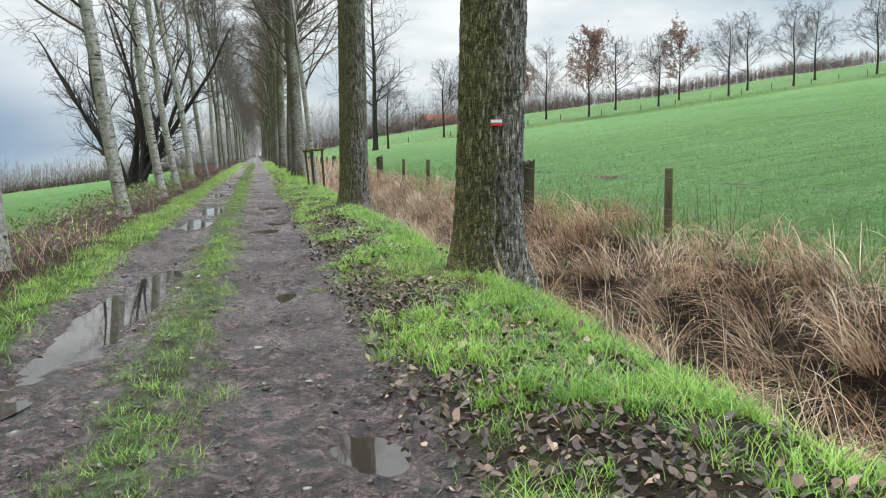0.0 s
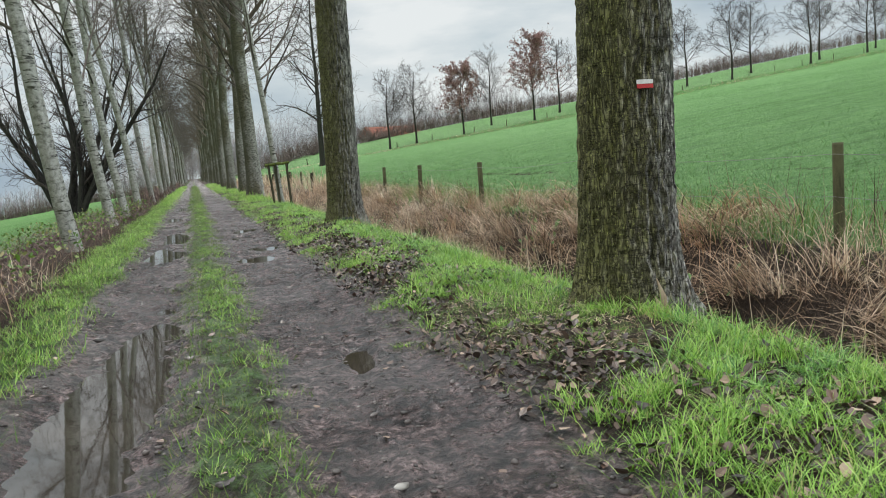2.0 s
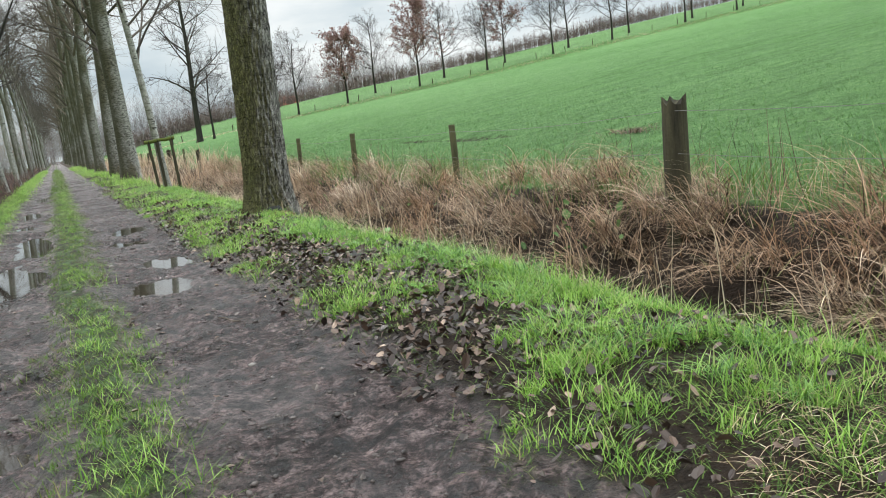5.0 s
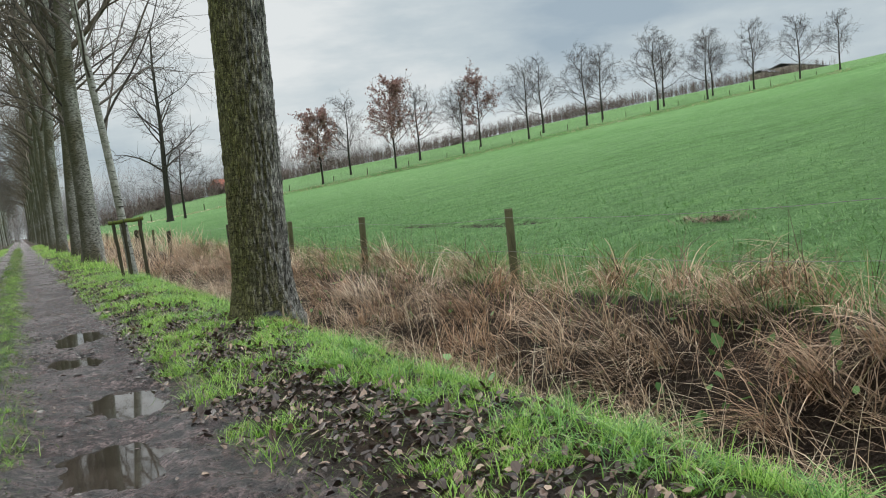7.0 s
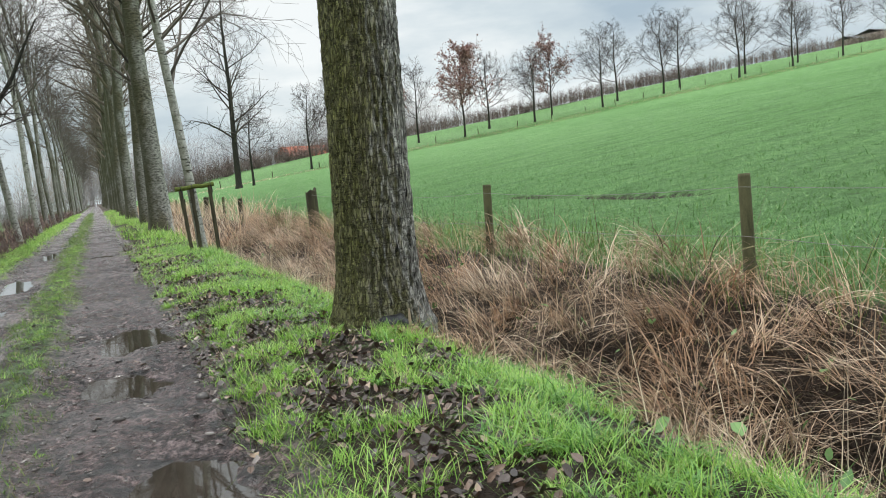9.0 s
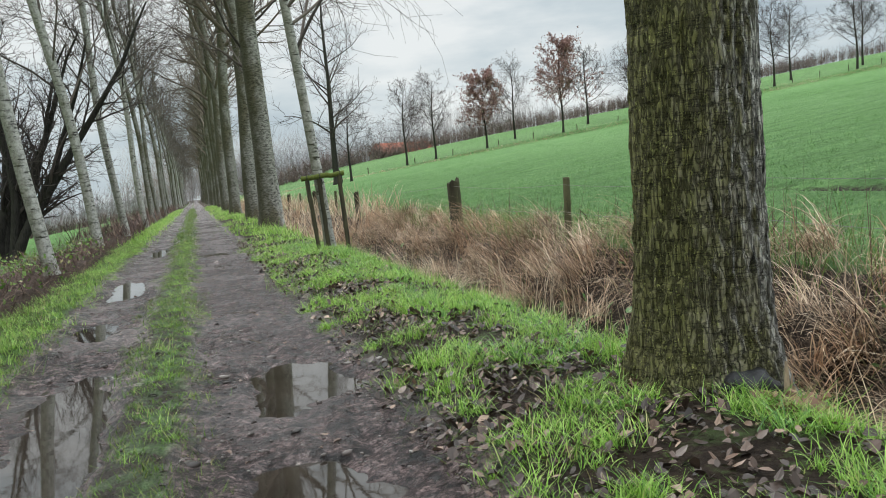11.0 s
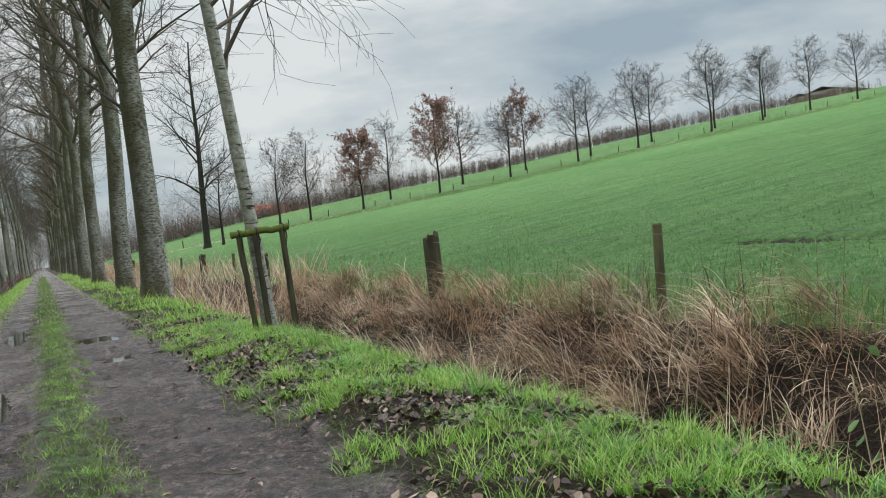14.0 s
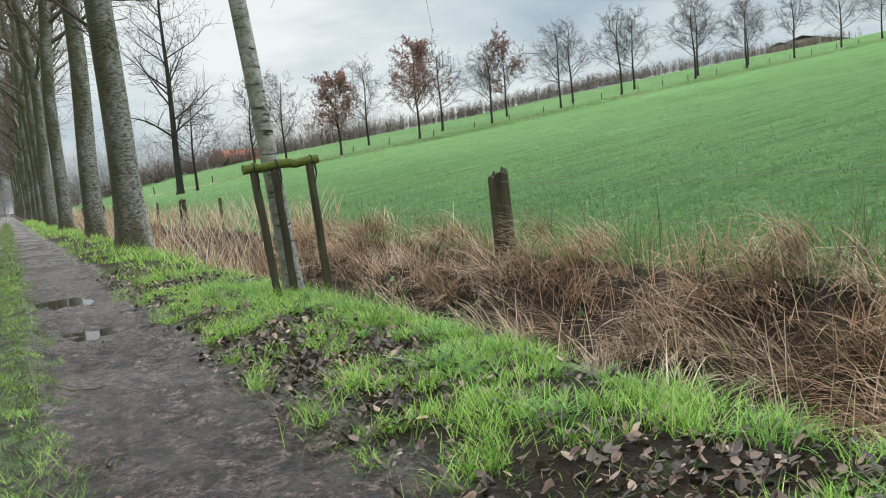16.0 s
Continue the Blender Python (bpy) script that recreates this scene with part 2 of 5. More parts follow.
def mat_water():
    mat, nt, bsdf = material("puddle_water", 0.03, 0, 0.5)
    # IOR set above water's 1.33, so the puddles mirror the sky more brightly
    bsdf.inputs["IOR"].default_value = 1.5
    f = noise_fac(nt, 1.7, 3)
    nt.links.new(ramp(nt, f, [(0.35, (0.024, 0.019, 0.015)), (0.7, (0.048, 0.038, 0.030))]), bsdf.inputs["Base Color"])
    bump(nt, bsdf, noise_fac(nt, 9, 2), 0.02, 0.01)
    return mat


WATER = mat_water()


def mat_ground():
    """Mud, grassy soil, leaf mould and sward, told apart by the mask painted over the sheet: red bare mud, green sward, blue dry litter."""
    mat, nt, bsdf = material("ground", 0.8, 0, 0.5)
    at = nt.nodes.new("ShaderNodeAttribute")
    at.attribute_name = "cover"
    sep = nt.nodes.new("ShaderNodeSeparateColor")
    nt.links.new(at.outputs["Color"], sep.inputs[0])
    big, mid, fine = noise_fac(nt, 0.8, 4), noise_fac(nt, 6, 5, 0.65), noise_fac(nt, 45, 5, 0.7)
    mud = ramp(nt, mid, [(0.38, (0.020, 0.0165, 0.016)), (0.62, (0.272, 0.208, 0.199))])
    mud = mixc(nt, 0.8, mud, ramp(nt, fine, [(0.38, (0.12, 0.11, 0.11)), (0.62, (1.45, 1.40, 1.4))]), "MULTIPLY")
    lumps = noise_fac(nt, 17, 4, 0.6)
    mud = mixc(nt, 0.75, mud, ramp(nt, lumps, [(0.38, (0.16, 0.145, 0.145)), (0.58, (1.55, 1.5, 1.5))]), "MULTIPLY")
    grit = ramp(nt, noise_fac(nt, 160, 2, 0.5), [(0.66, (0, 0, 0)), (0.72, (1, 1, 1))])
    mud = mixc(nt, calc(nt, "MULTIPLY", grit, 0.5), mud, (0.34, 0.30, 0.27))
    soil = ramp(nt, fine, [(0.3, (0.010, 0.0075, 0.006)), (0.7, (0.085, 0.062, 0.047))])
    sward = ramp(nt, mid, [(0.3, (0.082, 0.185, 0.055)), (0.7, (0.172, 0.325, 0.112))])
    far = ramp(nt, noise_fac(nt, 0.05, 5, 0.6), [(0.35, (0.85, 0.9, 0.8)), (0.65, (1.1, 1.05, 1.1))])
    sward = mixc(nt, 1.0, sward, far, "MULTIPLY")
    drill = ramp(nt, noise_fac(nt, 0.9, 5, 0.7, (0.35, 1.6, 1)), [(0.36, (0.72, 0.76, 0.70)), (0.62, (1.16, 1.14, 1.1))])
    sward = mixc(nt, 0.9, sward, drill, "MULTIPLY")
    sward = mixc(nt, 0.5, sward, ramp(nt, fine, [(0.36, (0.34, 0.38, 0.34)), (0.62, (1.4, 1.38, 1.4))]), "MULTIPLY")
    litter = ramp(nt, mid, [(0.3, (0.020, 0.014, 0.010)), (0.7, (0.085, 0.056, 0.038))])

    def edge(mask, amount):
        return calc(nt, "MULTIPLY_ADD", calc(nt, "ADD", mask, calc(nt, "MULTIPLY_ADD", mid, 1.0, -0.5)), amount, 0.5 - amount * 0.5, clamp=True)

    col = mixc(nt, edge(sep.outputs[2], 3.0), soil, litter)
    col = mixc(nt, edge(sep.outputs[0], 3.0), col, mud)
    col = mixc(nt, edge(sep.outputs[1], 3.0), col, sward)
    nt.links.new(col, bsdf.inputs["Base Color"])
    wet = ramp(nt, calc(nt, "ADD", calc(nt, "MULTIPLY", big, 0.6), calc(nt, "MULTIPLY", mid, 0.4)), [(0.42, (0.50, 0.50, 0.50)), (0.54, (0.12, 0.12, 0.12))])
    dry = mixc(nt, sep.outputs[0], (0.85, 0.85, 0.85), wet)
    nt.links.new(dry, bsdf.inputs["Roughness"])
    bump(nt, bsdf, calc(nt, "ADD", calc(nt, "MULTIPLY_ADD", lumps, 0.7, calc(nt, "MULTIPLY", mid, 0.4)), calc(nt, "MULTIPLY", fine, 0.8)), 1.0, 0.12)
    gloss = calc(nt, "MULTIPLY_ADD", sep.outputs[0], 0.70, 0.06)
    nt.links.new(gloss, bsdf.inputs["Specular IOR Level"])
    return mat


GROUND = mat_ground()

# ---- helpers of this scene ----


def hashed(ix, iy, seed):
    h = (ix.astype(np.int64) * 374761393 + iy.astype(np.int64) * 668265263 + seed * 974711) & 0x7FFFFFFF
    h = ((h ^ (h >> 13)) * 1274126177) & 0x7FFFFFFF
    return ((h ^ (h >> 16)) & 0xFFFF) / 65535.0


def vnoise(x, y, seed=0):
    ix, iy = np.floor(x), np.floor(y)
    fx, fy = x - ix, y - iy
    fx, fy = fx * fx * (3 - 2 * fx), fy * fy * (3 - 2 * fy)
    a, b = hashed(ix, iy, seed), hashed(ix + 1, iy, seed)
    c, d = hashed(ix, iy + 1, seed), hashed(ix + 1, iy + 1, seed)
    return (a * (1 - fx) + b * fx) * (1 - fy) + (c * (1 - fx) + d * fx) * fy


def fbm(x, y, seed=0, octaves=4):
    total, amp = 0.0, 0.5
    for k in range(octaves):
        total = total + amp * (vnoise(x * 2 ** k + 17.3 * k, y * 2 ** k - 9.1 * k, seed + k) - 0.5)
        amp *= 0.5
    return total


DRIFT = 0.012          # the avenue bears slightly to the right of the y axis
SLOPE_R, SLOPE_L = 0.131, 0.125


def lane(x, y):
    return x - DRIFT * y


# centre x, y, half width, half length, lean
PUDDLES = [
    (-1.46, 7.25, 0.29, 2.75, 0.09), (-1.35, 16.8, 0.28, 1.38, 0.03), (-1.14, 20.75, 0.30, 1.55, 0.0), (-1.32, 25.0, 0.20, 0.7, 0.02),
    (-1.27, 29.3, 0.24, 1.3, 0.0), (-1.02, 38.2, 0.18, 1.9, 0.0), (0.09, 7.3, 0.10, 0.42, 0.12), (0.06, 14.8, 0.33, 0.50, 0.0), (0.30, 16.45, 0.30, 0.62, 0.05),
    (0.12, 19.15, 0.27, 0.42, 0.0), (0.36, 21.5, 0.36, 0.95, 0.03), (0.28, 32.15, 0.36, 0.50, 0.0), (0.19, 35.4, 0.36, 0.65, 0.0),
    (0.27, 2.75, 0.19, 0.32, 0.0), (0.78, 17.55, 0.12, 0.26, 0.0),
]
WATER_Z = -0.035


def furrow(x, y):
    along = np.clip(0.35 + 3.0 * fbm(y * 0.5, x * 0.3, 91, 3), 0, 1) * np.clip((y - 6) / 4, 0, 1) * np.clip((34 - y) / 6, 0, 1)
    return along * np.exp(-((lane(x, y) - 8.35) / 0.22) ** 2)


def ground_z(x, y):
    u = lane(x, y)
    wob = 0.16 * fbm(y * 0.55, y * 0.0 + 3.0, 31, 3)
    knots_x = np.array([-400, -6.0, -4.6, -3.4, -2.5, -2.05, -1.85, -1.2, -1.05, -0.72, -0.55, 0.45, 0.75, 1.25, 2.0, 2.25, 2.8, 3.3, 3.9, 4.5, 5.2, 400])
    knots_z = np.array([-0.30 - SLOPE_L * 394, -0.30, -0.10, 0.04, 0.06, 0.05, -0.01, -0.02, 0.03, 0.04, -0.005, 0.0, 0.05, 0.10, 0.10, 0.00, -0.70, -0.75, -0.20, 0.20, 0.33, 0.33 + SLOPE_R * 394.8])
    z = np.interp(u + wob * (np.abs(u) < 6), knots_x, knots_z)
    near = np.exp(-np.maximum(np.abs(u) - 2.2, 0) * 0.6)
    track = np.clip(1 - np.maximum(np.abs(u + 0.7) - 1.4, 0) * 3, 0, 1)
    z = z + near * 0.05 * fbm(x * 1.3, y * 1.0, 5, 3) + track * (0.06 * fbm(x * 5, y * 3.2, 9, 4) - 0.05 * np.abs(fbm(x * 9, y * 7, 14, 3)) + 0.008 + 0.05 * fbm(x * 15, y * 12, 12, 3) + 0.05 * fbm(x * 6, y * 1.1, 16, 2))
    z = z + (1 - near) * 0.12 * fbm(x * 0.5, y * 0.5, 21, 3) + np.clip((np.abs(u) - 25) / 60, 0, 1) * 2.2 * fbm(x * 0.02, y * 0.02, 44, 3)
    z = z + (np.clip((y - 147) * 0.045, 0, 1.9) - np.clip((y - 215) * 0.04, 0, 8)) * np.clip((u - 8) / 20, 0, 1)
    # a broken wheel furrow in the crop
    z = z - 0.10 * furrow(x, y)
    # the field lies a little lower than the grassy bank on which the row of trees stands
    z = z - 0.85 * np.clip((y - 45) / 90, 0, 1) ** 1.5 * np.clip((144.2 - y) / 1.6, 0, 1) * np.clip((u - 8) / 60, 0.12, 1) * np.clip((u - 6) / 6, 0, 1)
    for cx, cy, rx, ry, lean in PUDDLES:
        d = np.hypot((x - cx - lean * (y - cy)) / rx, (y - cy) / ry) + 1.0 * fbm(x * 2.6, y * 1.9, 71, 4) + 0.7 * fbm(x * 9, y * 7, 77, 3)
        dip = np.clip((1.32 - d) / 0.75, 0, 1)
        z = z * (1 - dip * 0.6) - dip * 0.07
    return z


def mesh_from(name, verts, faces, loops_per_face=None, smooth=False):
    """A mesh from arrays; faces all have the same number of corners."""
    me = bpy.data.meshes.new(name)
    verts = np.asarray(verts, dtype=np.float32).reshape(-1, 3)
    faces = np.asarray(faces, dtype=np.int32)
    n, k = faces.shape
    me.vertices.add(len(verts))
    me.vertices.foreach_set("co", verts.ravel())
    me.loops.add(n * k)
    me.loops.foreach_set("vertex_index", faces.ravel())
    me.polygons.add(n)
    me.polygons.foreach_set("loop_start", np.arange(0, n * k, k, dtype=np.int32))
    me.polygons.foreach_set("use_smooth", np.full(n, smooth))
    me.update(calc_edges=True)
    return me


def solid(name, me, mat, parent=None, label=""):
    me.materials.clear()
    me.materials.append(mat)
    ob = new(name, me)
    ob.parent = parent
    return tagged(ob, label)


def part(name, bm, mat, parent=None, label="", smooth=True):
    me = bpy.data.meshes.new(name)
    bm.normal_update()
    bm.to_mesh(me)
    bm.free()
    me.polygons.foreach_set("use_smooth", np.full(len(me.polygons), smooth))
    return solid(name, me, mat, parent, label)


def empty(name, m, label, category, group="", kind=""):
    ob = new(name)
    ob.matrix_world = m
    return tagged(ob, label, category, group, kind)


def frame_of(d):
    d = d / np.linalg.norm(d)
    a = np.array((0.0, 0.0, 1.0)) if abs(d[2]) < 0.9 else np.array((1.0, 0.0, 0.0))
    s = np.cross(d, a)
    s /= np.linalg.norm(s)
    return s, np.cross(d, s)


class Tubes:
    """Many tapered round pieces gathered into one mesh."""

    def __init__(self):
        self.v, self.f, self.n = [], [], 0

    def add(self, pts, radii, sides=5):
        pts = np.asarray(pts, dtype=float)
        tang = np.gradient(pts, axis=0)
        s, t = frame_of(tang.mean(axis=0))
        ang = np.arange(sides) * 2 * math.pi / sides
        ring = np.cos(ang)[:, None] * s + np.sin(ang)[:, None] * t
        v = pts[:, None, :] + np.asarray(radii)[:, None, None] * ring[None]
        self.v.append(v.reshape(-1, 3))
        k = len(pts)
        i, j = np.meshgrid(np.arange(k - 1), np.arange(sides), indexing="ij")
        a = self.n + i * sides + j
        b = self.n + i * sides + (j + 1) % sides
        self.f.append(np.stack((a, b, b + sides, a + sides), axis=-1).reshape(-1, 4))
        self.n += k * sides

    def mesh(self, name):
        return mesh_from(name, np.concatenate(self.v), np.concatenate(self.f), smooth=True)


def ribbons(name, base, direction, length, width, bend, rng, segs=3, droop=0.0):
    """Blades or stems as tapering ribbons that bend over: arrays of roots, headings, lengths and widths."""
    n = len(base)
    side = np.stack((-direction[:, 1], direction[:, 0], np.zeros(n)), axis=1)
    side /= np.maximum(np.linalg.norm(side, axis=1, keepdims=True), 1e-6)
    turn = rng.uniform(-0.6, 0.6, n)[:, None]
    side = side + turn * direction
    rows = []
    p = base.copy()
    d = direction / np.linalg.norm(direction, axis=1, keepdims=True)
    for k in range(segs + 1):
        w = (width * (1 - (k / segs) ** 1.5 * 0.92))[:, None] * 0.5
        rows.append(np.stack((p - side * w, p + side * w), axis=1))
        p = p + d * (length / segs)[:, None]
        d = d + np.stack((direction[:, 0] * bend, direction[:, 1] * bend, np.full(n, -droop - bend * 0.5)), axis=1)
        d /= np.linalg.norm(d, axis=1, keepdims=True)
    v = np.stack(rows, axis=1).reshape(n, -1, 3)
    per = 2 * (segs + 1)
    q = np.array([(2 * k, 2 * k + 1, 2 * k + 3, 2 * k + 2) for k in range(segs)])
    f = (np.arange(n) * per)[:, None, None] + q[None]
    return mesh_from(name, v.reshape(-1, 3), f.reshape(-1, 4))


def headings(rng, n, upright, about=None, spread=math.pi):
    a = rng.uniform(-spread, spread, n) + (0 if about is None else about)
    d = np.stack((np.cos(a), np.sin(a), np.full(n, upright) * rng.uniform(0.6, 1.4, n)), axis=1)
    return d / np.linalg.norm(d, axis=1, keepdims=True)

# ---- the land ----


def build_ground():
    fine = 0.052
    xs = np.concatenate((-np.geomspace(7, 420, 40)[::-1], np.arange(-6.8, -2.4, 0.16), np.arange(-2.3, 2.3, fine), np.arange(2.4, 6.6, 0.13), np.sort(np.concatenate((np.geomspace(6.8, 420, 44), np.arange(8.0, 9.3, 0.16))))))
    ys = np.concatenate((-np.geomspace(2, 120, 16)[::-1], np.arange(-1.5, 1.2, 0.15), np.arange(1.3, 24, fine), np.arange(24.1, 34, 0.07), np.arange(34.1, 46, 0.14), np.sort(np.concatenate((np.geomspace(46.2, 900, 70), (142.2, 142.9, 143.5, 144.1, 144.8))))))
    X, Y = np.meshgrid(xs, ys)
    Z = ground_z(X, Y)
    nx, ny = len(xs), len(ys)
    i, j = np.meshgrid(np.arange(nx - 1), np.arange(ny - 1))
    a = j * nx + i
    faces = np.stack((a, a + 1, a + nx + 1, a + nx), axis=-1).reshape(-1, 4)
    me = mesh_from("ground", np.stack((X, Y, Z), axis=-1).reshape(-1, 3), faces, smooth=True)
    u = lane(X, Y) + 0.35 * fbm(X * 0.9, Y * 0.6, 61, 3)
    mud = np.interp(u, [-2.15, -1.95, -1.2, -1.1, -1.02, -0.75, -0.68, -0.5, 0.5, 0.75], [0, 1, 1, 0.9, 0.35, 0.3, 0.9, 1, 1, 0.1])
    green = np.interp(u, [-400, -5.6, -5.0, -2.7, -2.45, -2.1, -1.95, -1.15, -1.0, -0.75, -0.6, 0.9, 1.4, 2.0, 2.2, 4.5, 4.9, 400], [1, 1, 0, 0, 0.45, 0.45, 0, 0, 0.42, 0.42, 0, 0.1, 0.32, 0.32, 0.05, 0.1, 0.95, 1])
    litter = np.interp(u, [-5.2, -4.6, -2.8, -2.4, 0.6, 0.9, 2.0, 2.3, 3.6, 4.2, 4.7], [0, 0.8, 0.8, 0.2, 0.1, 0.5, 0.5, 0.1, 0.1, 0.6, 0.1])
    bank = np.clip(1 - np.abs(Y - 143.2) / 1.2, 0, 1) * np.clip((u - 10) / 6, 0, 1)
    green, litter = green * (1 - 0.45 * bank), np.maximum(litter, bank)
    green = np.where((Y > 143.8) & (u > 8), np.minimum(green, 0.62), green)
    green = green * (1 - 0.85 * furrow(X, Y))
    cover = np.stack((mud, green, litter, np.ones_like(mud)), axis=-1).astype(np.float32)
    layer = me.color_attributes.new("cover", "FLOAT_COLOR", "POINT")
    layer.data.foreach_set("color", cover.ravel())
    tagged(solid("ground", me, GROUND), "muddy farm lane between grass verges, ditch and sloping green fields", "ground", kind="structure")


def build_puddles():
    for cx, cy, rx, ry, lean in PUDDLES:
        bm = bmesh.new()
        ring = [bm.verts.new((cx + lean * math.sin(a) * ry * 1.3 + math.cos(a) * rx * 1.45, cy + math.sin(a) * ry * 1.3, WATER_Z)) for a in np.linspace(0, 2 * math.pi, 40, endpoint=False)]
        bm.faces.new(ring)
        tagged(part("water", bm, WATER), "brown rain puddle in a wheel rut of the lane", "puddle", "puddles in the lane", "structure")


build_ground()
build_puddles()

# ---- trees ----


def at_ground(x, y, sink=0.0):
    return float(ground_z(np.array([x]), np.array([y]))[0]) - sink


def limb_path(rng, start, d, length, segs, wander, rise):
    pts, p, d = [np.array(start, dtype=float)], np.array(start, dtype=float), np.array(d, dtype=float)
    for _ in range(segs):
        d = d + rng.normal(0, wander, 3) + np.array((0, 0, rise))
        d /= np.linalg.norm(d)
        p = p + d * length / segs
        pts.append(p)
    return np.array(pts)


def grow(rng, tubes, path, radii, level, plan, fine=0.007, limb=0.42):
    """Side branches along a limb, down to the twigs. plan: for each level, how many, how long against the parent, angle, wander, rise."""
    if level >= len(plan):
        return
    count, ratio, angle, wander, rise, start = plan[level]
    total = np.linalg.norm(np.diff(path, axis=0), axis=1).sum()
    twig = level == len(plan) - 1
    for k in range(count):
        s = start + (1 - start) * (k + rng.uniform(0, 1)) / count
        pos = s * (len(path) - 1)
        i = min(int(pos), len(path) - 2)
        p = path[i] + (path[i + 1] - path[i]) * (pos - i)
        d = path[i + 1] - path[i]
        d /= np.linalg.norm(d)
        e1, e2 = frame_of(d)
        a = rng.uniform(0, 2 * math.pi)
        out = math.cos(a) * e1 + math.sin(a) * e2
        ang = radians(angle) * rng.uniform(0.7, 1.25)
        ln = total * ratio * (1.1 - 0.75 * s) * rng.uniform(0.7, 1.2) if level == 0 else total * ratio * rng.uniform(0.6, 1.2)
        r = float(np.interp(pos, np.arange(len(radii)), radii)) * (limb if level == 0 else 0.55)
        r = max(r, fine)
        segs = (1 if fine > 0.0095 else 2) if twig else 6 if level == 0 else 4
        sub = limb_path(rng, p, d * math.cos(ang) + out * math.sin(ang), ln, segs, wander, rise)
        rad = np.linspace(r, max(r * 0.25, fine * 0.7), segs + 1)
        tubes.add(sub, rad, 3 if r < 0.025 else 5)
        grow(rng, tubes, sub, rad, level + 1, plan, fine, limb)


def trunk_mesh(name, height, r0, rng, sides=14, rings=30, flare=0.35, relief=0.0, lean=(0.0, 0.0), taper=0.55, lobes=5, crook=0.12):
    """A trunk with root flare, slight crooks and, near by, the ridges of its bark."""
    low = min(5.0, height * 0.4)
    z = np.concatenate((np.linspace(-0.25, 1.0, rings // 3), np.linspace(1.0, low, rings // 2 + 1)[1:], np.linspace(low, height, rings // 6 + 3)[1:]))
    ph = rng.uniform(0, 6.28, 4)
    cx = lean[0] * z + crook * np.sin(z * 0.45 + ph[0]) * (z / height)
    cy = lean[1] * z + crook * np.sin(z * 0.38 + ph[1]) * (z / height)
    zz = np.clip(z, 0, None)
    r = r0 * (1 - (1 - taper) * zz / height) * (1 + flare * np.exp(-zz * 3.6))
    a = np.linspace(0, 2 * math.pi, sides, endpoint=False)
    A, Zg = np.meshgrid(a, z)
    R = r[:, None] * (1 + 0.22 * flare * np.exp(-np.clip(Zg, 0, None) * 3.0) * np.sin(lobes * A + ph[2]) + 0.03 * np.sin(2 * A + ph[3]))
    if relief:
        # plates of bark, long up the stem, with deep cracks between them
        w = A * (46 / (2 * math.pi)) + 1.5 * fbm(A * 3, Zg * 1.6, 3, 3) * np.sin(A / 2) ** 0.5 + 1.3 * fbm(A * 11, Zg * 5, 8, 3)
        crack = np.abs(w % 1.0 - 0.5) * 2
        plate = np.clip((1 - crack) * 2.6, 0, 1)
        split = np.abs(fbm(A * 8, Zg * 7, 27, 3))
        R = R + relief * (plate - 0.6) * (0.6 + 1.6 * split) - relief * 0.5 * np.clip(1 - split * 22, 0, 1) + relief * 1.0 * fbm(A * 14, Zg * 12, 18, 3)
    V = np.stack((cx[:, None] + R * np.cos(A), cy[:, None] + R * np.sin(A), Zg), axis=-1).reshape(-1, 3)
    i, j = np.meshgrid(np.arange(sides), np.arange(len(z) - 1))
    p, q = j * sides + i, j * sides + (i + 1) % sides
    me = mesh_from(name, V, np.stack((p, q, q + sides, p + sides), axis=-1).reshape(-1, 4), smooth=True)
    return me, np.stack((cx, cy, z), axis=1), r


def tree(label, category, group, seed, height, r0, bark, twigs, plan, m, name="tree", leaves=None, fine=0.007, limb=0.42, **shape):
    rng = np.random.default_rng(seed)
    root = empty(name, m, label, category, group)
    me, path, r = trunk_mesh("trunk", height, r0, rng, **shape)
    solid("trunk", me, bark, root)
    tubes = Tubes()
    even = np.linspace(0, height, 16)
    stem = np.stack([np.interp(even, path[:, 2], path[:, k]) for k in range(3)], axis=1)
    grow(rng, tubes, stem, np.interp(even, path[:, 2], r), 0, plan, fine, limb)
    crown = solid("crown", tubes.mesh("crown"), twigs, root, "bare winter branches and twigs")
    if leaves:
        count, size, mat = leaves
        v = np.concatenate(tubes.v)
        v = v[v[:, 2] > height * 0.32]
        p = v[rng.integers(0, len(v), count)] + rng.normal(0, 0.12, (count, 3))
        tagged(solid("leaf_cover", leaf_mesh("leaf_cover", p, size, rng), mat, crown, "withered brown leaves still on the twigs"), kind="stuff")
    return root


